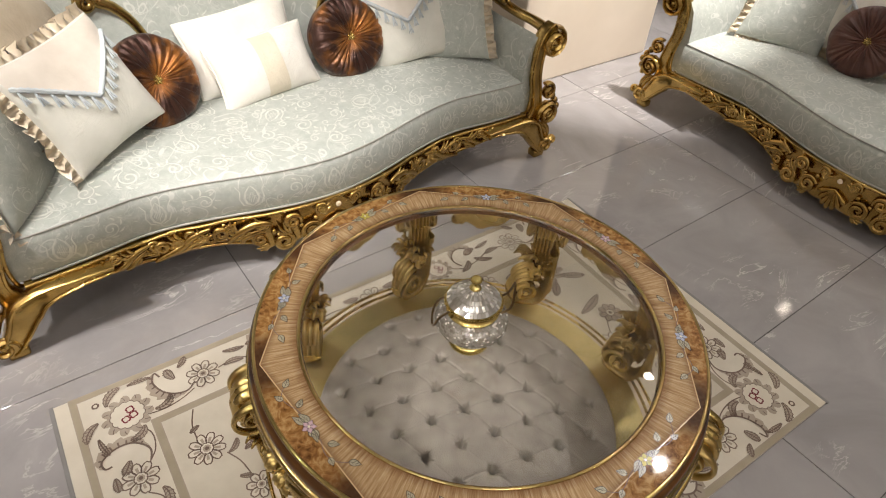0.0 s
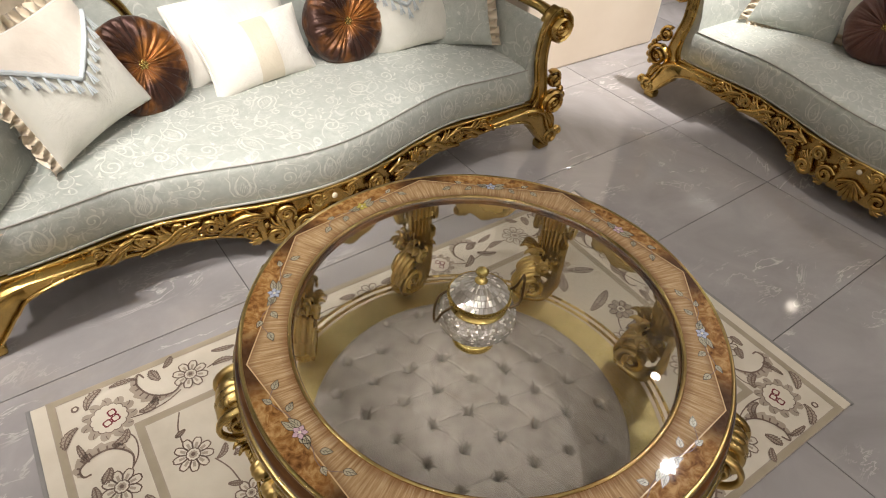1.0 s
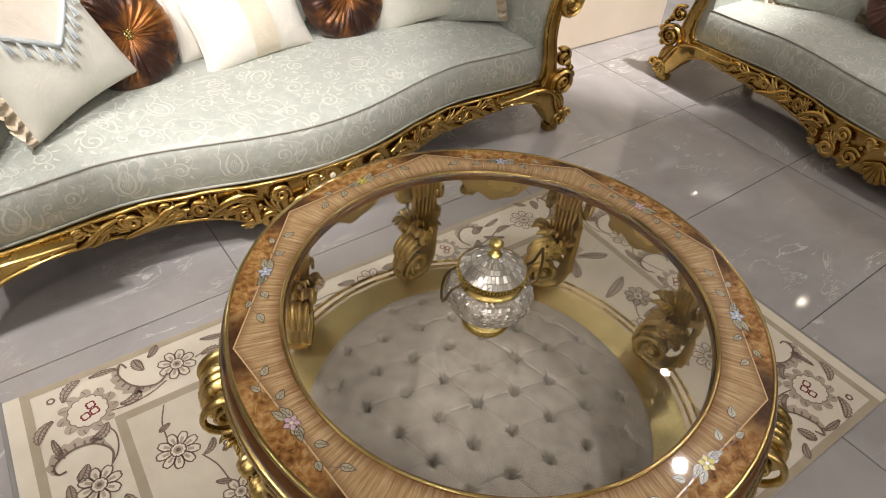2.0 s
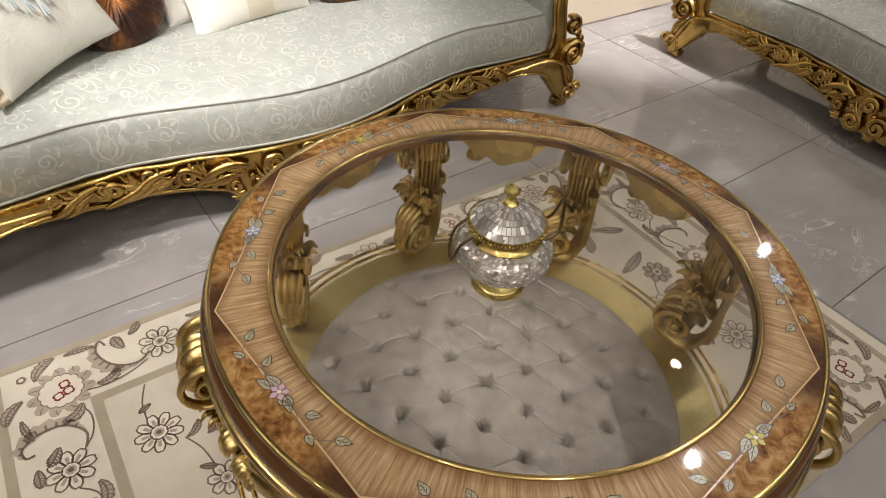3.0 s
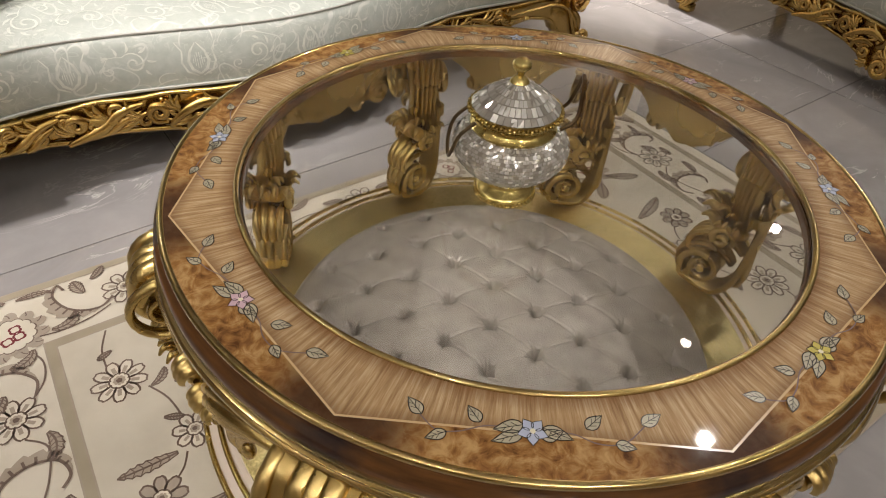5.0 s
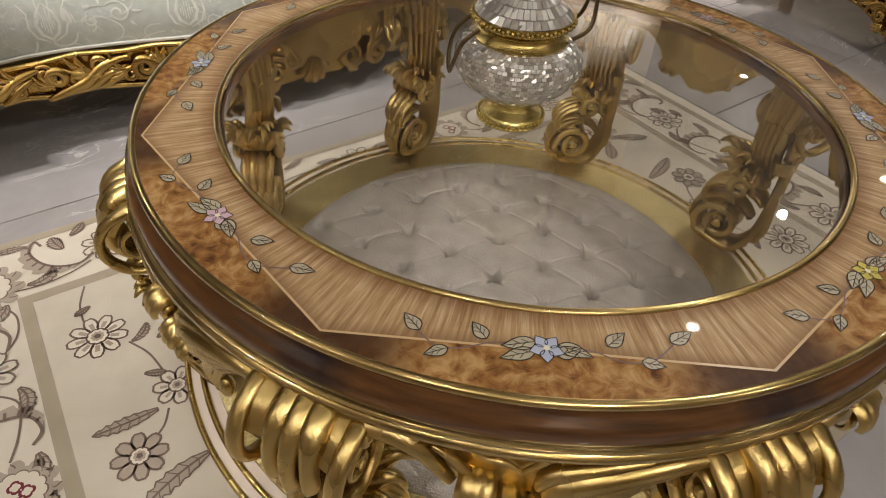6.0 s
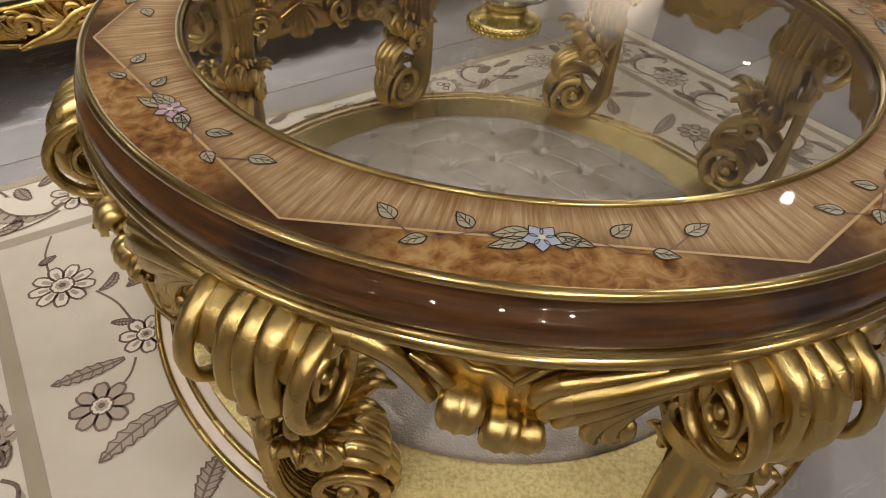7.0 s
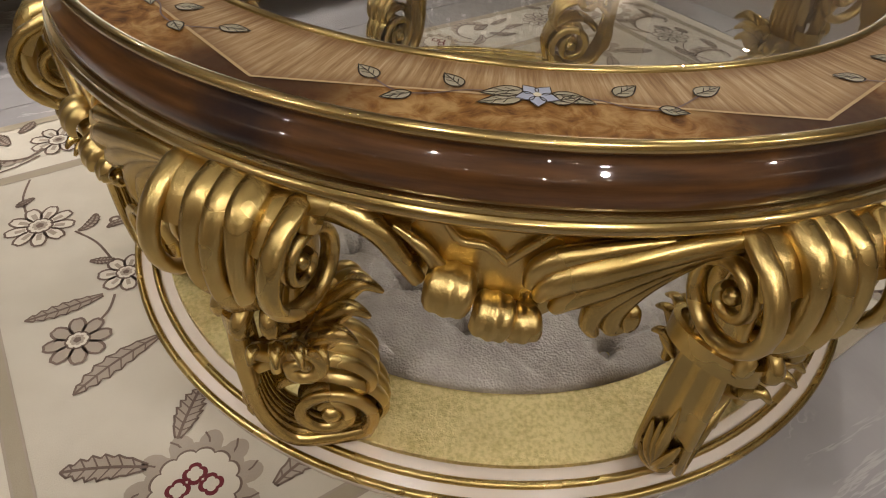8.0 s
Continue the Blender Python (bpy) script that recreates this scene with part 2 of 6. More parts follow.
def leather_material():
    m = mat("silver_grey_leather", (0.42, 0.40, 0.37), 0.34)
    n = Nodes(m)
    c = n.coords()
    cells = n.voronoi(c, 330.0, "SMOOTH_F1")
    n.out(Base_Color=n.ramp(n.noise(c, 25.0, 4.0), [(0.3, (0.31, 0.275, 0.24)), (0.7, (0.43, 0.39, 0.345))]))
    n.out(Roughness=n.ramp(cells, [(0.0, grey(0.26)), (0.6, grey(0.42))]))
    n.out(Normal=n.bump(n.math("SUBTRACT", n.math("MULTIPLY", n.noise(c, 45.0, 3.0), 0.7), cells), 0.55, 0.003), Metallic=0.2)
    return m


LEATHER = leather_material()


def glass_material():
    m = mat("clear_glass", (0.93, 0.935, 0.915), 0.0)
    n = Nodes(m)
    n.out(Transmission_Weight=1.0, IOR=1.55)
    return m


GLASS = glass_material()


def rug_material(name, a, b):
    m = mat(name, a, 0.95, spec=0.1)
    n = Nodes(m)
    c = n.coords()
    pile = n.noise(c, 900.0, 2.0)
    n.out(Base_Color=n.ramp(n.math("ADD", n.math("MULTIPLY", n.noise(c, 9.0, 3.0), 0.7), n.math("MULTIPLY", pile, 0.3)), [(0.3, a), (0.7, b)]))
    n.out(Normal=n.bump(n.math("ADD", pile, n.noise(c, 60.0, 3.0)), 0.6, 0.002))
    return m


RUG_CREAM = rug_material("cream_wool", (0.58, 0.52, 0.42), (0.67, 0.61, 0.51))
RUG_BEIGE = rug_material("beige_wool", (0.52, 0.465, 0.375), (0.61, 0.555, 0.455))
RUG_KHAKI = rug_material("khaki_wool", (0.33, 0.28, 0.20), (0.41, 0.35, 0.26))
RUG_BROWN = rug_material("brown_wool", (0.14, 0.098, 0.076), (0.23, 0.17, 0.138))
RUG_TAUPE = rug_material("taupe_wool", (0.33, 0.27, 0.21), (0.43, 0.365, 0.295))
RUG_RED = rug_material("wine_red_wool", (0.13, 0.025, 0.032), (0.20, 0.045, 0.05))
RUG_EDGE = rug_material("grey_binding", (0.22, 0.21, 0.20), (0.28, 0.27, 0.26))


# ---------------------------------------------------------------- mesh helpers
def mesh_of(bm, material, name, smooth=True):
    me = bpy.data.meshes.new(name)
    bmesh.ops.recalc_face_normals(bm, faces=bm.faces)
    bm.to_mesh(me)
    bm.free()
    me.materials.append(material)
    if smooth:
        me.polygons.foreach_set("use_smooth", [True] * len(me.polygons))
        me.set_sharp_from_angle(angle=radians(58))
    return me


def part(name, bm, material, parent=None, label="", smooth=True):
    ob = new(name, mesh_of(bm, material, name, smooth))
    if parent:
        ob.parent = parent
    return tagged(ob, label)


def thing(name, label, category, group="", at=None):
    ob = new(name)
    ob.empty_display_size = 0.05
    if at is not None:
        ob.matrix_world = at
    return tagged(ob, label, category, group)


def lathe(profile, segs=96, a0=0.0, a1=360.0, closed=False):
    """Turns rows of (radius, z) round z."""
    bm = bmesh.new()
    whole = abs(a1 - a0) >= 359.9
    rings = []
    count = segs if whole else segs + 1
    for k in range(count):
        a = radians(a0 + (a1 - a0) * k / segs)
        rings.append([bm.verts.new((r * math.cos(a), r * math.sin(a), z)) for r, z in profile])
    for k in range(segs):
        p, q = rings[k], rings[(k + 1) % count]
        n = len(profile)
        for j in range(n if closed else n - 1):
            f = [p[j], q[j], q[(j + 1) % n], p[(j + 1) % n]]
            try:
                bm.faces.new(f)
            except ValueError:
                pass
    bmesh.ops.remove_doubles(bm, verts=bm.verts, dist=1e-6)
    return bm


def circle_profile(r, z, rad, n=12):
    return [(r + rad * math.cos(2 * math.pi * k / n), z + rad * math.sin(2 * math.pi * k / n)) for k in range(n)]


def box(bm, cx, cy, cz, sx, sy, sz, bevel=0.0):
    res = bmesh.ops.create_cube(bm, size=1.0, matrix=Matrix.LocRotScale((cx, cy, cz), None, (sx, sy, sz)))
    if bevel:
        edges = list({e for v in res["verts"] for e in v.link_edges})
        bmesh.ops.bevel(bm, geom=edges, offset=bevel, segments=2, affect="EDGES", profile=0.5)
    return bm


def smooth_line(pts, steps=6):
    """A Catmull-Rom line through points."""
    P = [Vector(p) for p in pts]
    out = []
    for i in range(len(P) - 1):
        a, b, c, d = P[max(i - 1, 0)], P[i], P[i + 1], P[min(i + 2, len(P) - 1)]
        for k in range(steps):
            t = k / steps
            out.append(0.5 * (2 * b + (c - a) * t + (2 * a - 5 * b + 4 * c - d) * t * t + (3 * b - a - 3 * c + d) * t ** 3))
    out.append(P[-1])
    return out


def sweep(bm, pts, section, scales, side=None):
    """Sweeps a closed section, rows of (across, out), along a line. side: a fixed direction that 'across' keeps to."""
    n = len(pts)
    rings = []
    last = None
    for i, p in enumerate(pts):
        t = (pts[min(i + 1, n - 1)] - pts[max(i - 1, 0)]).normalized()
        if side is not None:
            across = (side - t * side.dot(t)).normalized()
        else:
            ref = last if last is not None else (Vector((0, 0, 1)) if abs(t.z) < 0.9 else Vector((1, 0, 0)))
            across = (ref - t * ref.dot(t)).normalized()
        last = across
        out = t.cross(across)
        s = scales[i] if isinstance(scales[i], tuple) else (scales[i], scales[i])
        rings.append([bm.verts.new(p + across * (a * s[0]) + out * (o * s[1])) for a, o in section])
    m = len(section)
    for i in range(n - 1):
        for j in range(m):
            bm.faces.new((rings[i][j], rings[i][(j + 1) % m], rings[i + 1][(j + 1) % m], rings[i + 1][j]))
    bm.faces.new(rings[0][::-1])
    bm.faces.new(rings[-1])


def round_section(n=8):
    return [(math.cos(2 * math.pi * k / n), math.sin(2 * math.pi * k / n)) for k in range(n)]


ROUND6, ROUND8 = round_section(6), round_section(8)


def tube(bm, pts, radii, section=ROUND8, side=None):
    sweep(bm, pts, section, radii, side)


def ball(bm, p, r, squash=(1, 1, 1), u=10, v=7):
    bmesh.ops.create_uvsphere(bm, u_segments=u, v_segments=v, radius=1.0, matrix=Matrix.LocRotScale(p, None, (r * squash[0], r * squash[1], r * squash[2])))


def taper(n, a, b, c, swell=0.5):
    """Radii along a line: a at the start, b at swell, c at the end."""
    out = []
    for i in range(n):
        t = i / (n - 1)
        out.append(a + (b - a) * math.sin(min(t / swell, 1) * math.pi / 2) if t < swell else b + (c - b) * ((t - swell) / (1 - swell)) ** 1.3)
    return out


# ---------------------------------------------------------------- the room
def flat_box(name, u0, u1, v0, v1, z0, z1, material, label, category):
    bm = bmesh.new()
    box(bm, (u0 + u1) / 2, (v0 + v1) / 2, (z0 + z1) / 2, u1 - u0, v1 - v0, z1 - z0)
    ob = part(name, bm, material, None, label, False)
    ob.matrix_world = ROOM
    return tagged(ob, label, category, kind="structure")


U0, U1, V0, V1 = -4.2, 6.4, -3.6, 6.2
floor = flat_box("floor", U0, U1, V0, V1, -0.1, -0.004, GROUT, "large polished grey marble-look floor tiles with dark joints", "floor")
flat_box("ceiling", U0, U1, V0, V1, CEIL, CEIL + 0.1, CEILING, "white painted showroom ceiling with small round spotlights", "ceiling")
flat_box("wall_south", U0, U1, V0 - 0.15, V0, -0.1, CEIL + 0.1, WALL, "plain cream painted showroom wall", "wall")
flat_box("wall_north", U0, U1, V1, V1 + 0.15, -0.1, CEIL + 0.1, WALL, "plain cream painted showroom wall", "wall")
flat_box("wall_west", U0 - 0.15, U0, V0 - 0.15, V1 + 0.15, -0.1, CEIL + 0.1, WALL, "plain cream painted showroom wall", "wall")
flat_box("wall_east", U1, U1 + 0.15, V0 - 0.15, V1 + 0.15, -0.1, CEIL + 0.1, WALL, "plain cream painted showroom wall", "wall")
bm = bmesh.new()
box(bm, 2.20, 2.25, CEIL / 2, 1.16, 1.06, CEIL, 0.012)
pillar = part("pillar", bm, WALL, None, "", False)
pillar.matrix_world = ROOM
tagged(pillar, "cream painted square pillar beside the sofa", "pillar", kind="structure")


def downlight(x, y):
    d = thing("ceiling_downlight", "small round white recessed ceiling spotlight, switched on; several are added, unseen", "ceiling light", "ceiling spotlights", Matrix.Translation((x, y, CEIL)))
    part("trim_ring", lathe([(0.036, -0.001), (0.062, -0.001), (0.064, -0.006), (0.06, -0.012), (0.05, -0.012), (0.036, -0.008)], 28, closed=True), CEILING, d)
    return d


LAMP_GLOW = mat("lamp_glow", (1, 1, 1), 0.5)
Nodes(LAMP_GLOW).out(Emission_Color=(1.0, 0.88, 0.72, 1), Emission_Strength=70.0)
SMALL_LIGHTS = [(-3.0 + 0.86 * k, -1.25 - 1.5 * (k % 2)) for k in range(7)] + [(-1.9 + 0.95 * k, -3.3) for k in range(4)]
first = None
for x, y in DOWNLIGHTS + SMALL_LIGHTS:
    if first is None:
        first = downlight(x, y)
        part("lens", lathe([(0.0, -0.004), (0.036, -0.004)], 24), LAMP_GLOW, first, "glowing lamp lens")
    else:
        copy_thing(first, Matrix.Translation((x, y, CEIL)))

# ---------------------------------------------------------------- the round table
H = 0.5235
OCT = 0.592
table = thing("coffee_table", "round carved gold coffee table with inlaid rim and glass top", "coffee table")


def octagon_radius(a, corner=OCT):
    """The distance from the axis to the octagon's side at an angle; its points lie at 22.5 degrees and on."""
    k = ((math.degrees(a) + 22.5) % 45.0) - 22.5
    return corner * math.cos(radians(22.5)) / math.cos(radians(k))


def ring_between(inner, outer, z, segs=320, rows=3, thick=0.0):
    bm = bmesh.new()
    rings = []
    for i in range(segs):
        a = 2 * math.pi * i / segs
        r0, r1 = inner(a), outer(a)
        rings.append([bm.verts.new(((r0 + (r1 - r0) * j / rows) * math.cos(a), (r0 + (r1 - r0) * j / rows) * math.sin(a), z)) for j in range(rows + 1)])
    for i in range(segs):
        p, q = rings[i], rings[(i + 1) % segs]
        for j in range(rows):
            bm.faces.new((p[j], p[j + 1], q[j + 1], q[j]))
    return bm


GLASS_R = 0.488
top_frame = part("top_frame", lathe([(0.484, H - 0.03), (0.484, H - 0.016), (GLASS_R + 0.004, H - 0.0145), (GLASS_R + 0.006, H - 0.001), (0.604, H - 0.001), (0.606, H - 0.03), (0.6, H - 0.05), (0.52, H - 0.05)], 128, closed=True), BAND, table)
part("straight_veneer", ring_between(lambda a: GLASS_R + 0.006, octagon_radius, H), STRAIGHT, table, "straight-grained tan veneer, darker at the edges")
part("burl_veneer", ring_between(octagon_radius, lambda a: 0.603, H), BURL, table, "mottled brown burl veneer segments")
part("inlay_line", ring_between(lambda a: octagon_radius(a) - 0.0015, lambda a: octagon_radius(a) + 0.0015, H + 0.0007), INLAY, table, "thin pale octagonal inlay line")
part("glass_ring", lathe(circle_profile(GLASS_R + 0.004, H - 0.001, 0.0052, 10), 160, closed=True), GOLD_GLOSS, table, "thin gilded ring round the glass")
part("upper_bead", lathe(circle_profile(0.6055, H - 0.004, 0.0062, 12), 192, closed=True), GOLD_GLOSS, table, "gilded upper bead")
part("edge_band", lathe([(0.600, H - 0.010), (0.607, H - 0.010), (0.6075, H - 0.014), (0.611, H - 0.018), (0.618, H - 0.024), (0.622, H - 0.029), (0.623, H - 0.046), (0.620, H - 0.052), (0.59, H - 0.052)], 192, closed=True), BAND, table, "glossy brown lacquered edge band with dark patches")
part("lower_bead", lathe([(0.59, H - 0.052), (0.623, H - 0.052), (0.6265, H - 0.0535), (0.6265, H - 0.057), (0.624, H - 0.0585), (0.629, H - 0.061), (0.6305, H - 0.066), (0.628, H - 0.071), (0.620, H - 0.074), (0.59, H - 0.074)], 192, closed=True), GOLD_GLOSS, table, "gilded double bead under the edge")
glass = part("glass_top", lathe([(0.0, H - 0.0135), (GLASS_R - 0.001, H - 0.0135), (GLASS_R, H - 0.0125), (GLASS_R, H - 0.0045), (GLASS_R - 0.001, H - 0.0035), (0.0, H - 0.0035)], 128), GLASS, table, "clear round glass pane", False)
glass.visible_shadow = False

# base plinth with the tufted cushion
part("plinth", lathe([(0.0, 0.008), (0.632, 0.008), (0.636, 0.014), (0.636, 0.026), (0.632, 0.031), (0.0, 0.031)], 160), CREAM_LACQUER, table, "cream lacquered round plinth")
for r, z, rad in ((0.634, 0.031, 0.0055), (0.609, 0.032, 0.0055)):
    part("plinth_bead", lathe(circle_profile(r, z, rad, 10), 160, closed=True), GOLD, table, "gilded bead of the plinth")
part("plinth_plate", lathe([(0.0, 0.030), (0.583, 0.030), (0.588, 0.034), (0.587, 0.040), (0.58, 0.042), (0.0, 0.042)], 160), GOLD_PLATE, table, "flat gilded disc of the plinth")

CUSHION_R = 0.482
TUFT_A, TUFT_B = (0.1035, 0.0545), (0.0980, -0.0710)
TUFTS = [(-0.009 + i * TUFT_A[0] + j * TUFT_B[0], -0.006 + i * TUFT_A[1] + j * TUFT_B[1]) for i in range(-7, 8) for j in range(-7, 8)]
TUFTS = [(x, y) for x, y in TUFTS if math.hypot(x, y) < CUSHION_R - 0.035]


def dome(r):
    e = max(0.0, 1.0 - (r / CUSHION_R) ** 2)
    return 0.042 + 0.012 * (1 - r / CUSHION_R) + 0.045 * e ** 0.38


def cushion_mesh():
    n, rings = 520, 210
    ii, jj = np.meshgrid(np.arange(rings + 1) / rings, np.arange(n) * 2 * np.pi / n, indexing="ij")
    r = CUSHION_R * (1 - (1 - ii) ** 1.25)
    x, y = r * np.cos(jj), r * np.sin(jj)
    e = np.clip(1 - (r / CUSHION_R) ** 2, 0, 1)
    z = 0.042 + 0.012 * (1 - r / CUSHION_R) + 0.045 * e ** 0.38
    fade = np.clip((CUSHION_R - r) / 0.05, 0, 1)
    drop = np.zeros_like(z)
    shift = np.random.RandomState(4)
    for bx, by in TUFTS:
        d = np.hypot(x - bx, y - by)
        drop = np.maximum(drop, 0.034 * np.exp(-((d / 0.0100) ** 2)) + 0.013 * np.exp(-d / 0.018))
        for dx, dy in (TUFT_A, TUFT_B):
            length = math.hypot(dx, dy)
            bend = shift.uniform(-0.006, 0.006)
            t = np.clip(((x - bx) * dx + (y - by) * dy) / length ** 2, 0, 1)
            side = ((y - by) * dx - (x - bx) * dy) / length
            beyond = np.hypot(x - bx - t * dx, y - by - t * dy)
            off = np.where((t > 0) & (t < 1), np.abs(side - bend * np.sin(np.pi * t)), beyond)
            deep = shift.uniform(0.15, 0.50) + 0.55 * np.abs(2 * t - 1) ** 2.5
            drop = np.maximum(drop, deep * (0.0060 * np.exp(-((off / 0.0035) ** 2)) + 0.0050 * np.exp(-off / 0.014)))
        # short gathers that run out from the button
        for k in range(7):
            a = shift.uniform(0, 2 * math.pi)
            u, v = (x - bx) * math.cos(a) + (y - by) * math.sin(a), np.abs((y - by) * math.cos(a) - (x - bx) * math.sin(a))
            drop += np.where(u > 0, 0.0055 * np.exp(-((u - 0.015) / 0.012) ** 2) * np.exp(-((v / 0.0022) ** 2)), 0)
    z -= fade * drop
    z += fade * 0.0015 * np.sin(23 * x + 3 * np.sin(9 * y)) * np.sin(19 * y + 2 * np.sin(13 * x))
    z = np.maximum(z, 0.0405)
    verts = np.stack([x, y, z], -1).reshape(-1, 3)
    faces = [(i * n + j, (i + 1) * n + j, (i + 1) * n + (j + 1) % n, i * n + (j + 1) % n) for i in range(rings) for j in range(n)]
    me = bpy.data.meshes.new("cushion")
    me.from_pydata(verts.tolist(), [], faces)
    me.materials.append(LEATHER)
    me.polygons.foreach_set("use_smooth", [True] * len(me.polygons))
    return me


cushion = new("cushion", cushion_mesh())
cushion.parent = table
tagged(cushion, "round button-tufted silver-grey leather cushion")
me_button = None
for bx, by in TUFTS:
    if me_button is None:
        bm = bmesh.new()
        ball(bm, (0, 0, 0), 0.0065, (1, 1, 0.6))
        me_button = mesh_of(bm, LEATHER, "button")
    b = new("button", me_button)
    b.parent = cushion
    b.location = (bx, by, max(0.043, dome(math.hypot(bx, by)) - 0.043 * min(1.0, (CUSHION_R - math.hypot(bx, by)) / 0.05)))


# carved legs of the table: x outwards, y along the rim
def fluted(width, thick, ridges, depth, n=None, warp=0.0):
    """A strap's section: ridged outside, flat inside."""
    n = n or ridges * 6
    out = []
    for k in range(n + 1):
        t = k / n
        edge = min(t, 1 - t) * 8
        w = t + warp * math.sin(4 * math.pi * t) / 4
        out.append((width * (t - 0.5), thick * 0.5 * min(1, 0.4 + edge) + depth * (abs(math.sin(math.pi * ridges * w)) - 0.5)))
    out += [(width * 0.46, -thick * 0.5), (0, -thick * 0.6), (-width * 0.46, -thick * 0.5)]
    return out


SIDE = Vector((0, 1, 0))


def strap(bm, rz, section, scales, drift=(0.0,), steps=5):
    pts = smooth_line([(r, drift[min(i, len(drift) - 1)], z) for i, (r, z) in enumerate(rz)], steps)
    n = len(pts)
    m = len(scales) - 1
    sc = []
    for i in range(n):
        f = i / (n - 1) * m
        k = min(int(f), m - 1)
        w = scales[k] + (scales[k + 1] - scales[k]) * (f - k)
        sc.append((w, 0.55 + 0.45 * w))
    sweep(bm, pts, section, sc, SIDE)


def spiral(cx, cy, r0, r1, a0, turns, n=22):
    """Points (x, y) winding from radius r0 to r1; turns may be negative."""
    return [(cx + (r0 + (r1 - r0) * (k / n) ** 0.85) * math.cos(radians(a0) + 2 * math.pi * turns * k / n),
             cy + (r0 + (r1 - r0) * (k / n) ** 0.85) * math.sin(radians(a0) + 2 * math.pi * turns * k / n)) for k in range(n + 1)]


def rimmed(width, thick, rim=0.006):
    """A strap's section with raised edges, hollow sides and a middle ridge."""
    rows = [(-0.5, -0.3), (-0.5, 0.55), (-0.44, 1.0), (-0.37, 0.9), (-0.27, 0.25), (-0.13, 0.12), (-0.05, 0.5), (0, 0.62)]
    rows += [(-a, b) for a, b in rows[-2::-1]]
    return [(width * a, thick * 0.5 + rim * (b - 0.4) if b > 0 else -thick * 0.5) for a, b in rows] + [(width * (0.48 - 0.96 * k / 36), -thick * 0.5 - rim * 0.7 * abs(math.sin(math.pi * 6 * k / 36))) for k in range(1, 36)]


FOOT_TURN = -60.0
FOOT = Matrix.Translation((0.600, 0, 0)) @ Matrix.Rotation(radians(FOOT_TURN), 4, "Z")


def foot_point(d, side, z):
    """The foot's own frame: d towards the coil, side across the strap."""
    return FOOT @ Vector((-d, -side, z))


FOOT_SIDE = (FOOT.to_3x3() @ Vector((0, -1, 0))).normalized()


def width_along(n, rows):
    xs = np.linspace(0, 1, len(rows))
    return [float(np.interp(i / (n - 1), xs, rows)) for i in range(n)]


def fluted_round(width, thick, ridges, depth):
    """A closed section, fluted on both faces."""
    out = []
    n = ridges * 8
    for sgn in (1, -1):
        for k in range(n):
            t = k / n if sgn > 0 else 1 - k / n
            bulge = math.sin(math.pi * min(max(t, 0.02), 0.98)) ** 0.35
            out.append((width * (t - 0.5), sgn * (thick * 0.5 * bulge + depth * (abs(math.sin(math.pi * ridges * t)) ** 0.8 - 0.6))))
    return out


def finger(bm, pts, r, flat=0.55, side=None):
    line = smooth_line(pts, 5)
    n = len(line)
    rr = taper(n, r * 0.75, r, r * 0.16, 0.45)
    tube(bm, line, [(a, a * flat) for a in rr] if side is not None else rr, ROUND8, side)


def flame_leaf(bm, base, way, up, across, size, count=5, spread=0.9, curl=1.0):
    """An acanthus leaf of pointed lobes that rise from one root and curl over at the tips."""
    for k in range(count):
        f = (k / (count - 1) - 0.5) * 2 if count > 1 else 0.0
        reach = size * (1.0 - 0.28 * abs(f))
        lean = across * (f * spread * size * 0.62)
        pts = [base + lean * 0.12, base + way * reach * 0.30 + up * reach * 0.30 + lean * 0.45, base + way * reach * 0.52 + up * reach * 0.68 + lean * 0.8,
               base + way * reach * 0.82 + up * reach * 0.95 + lean, base + way * reach * (0.98 + 0.1 * curl) + up * reach * (0.86 - 0.06 * curl) + lean * 1.1]
        finger(bm, pts, size * 0.175)


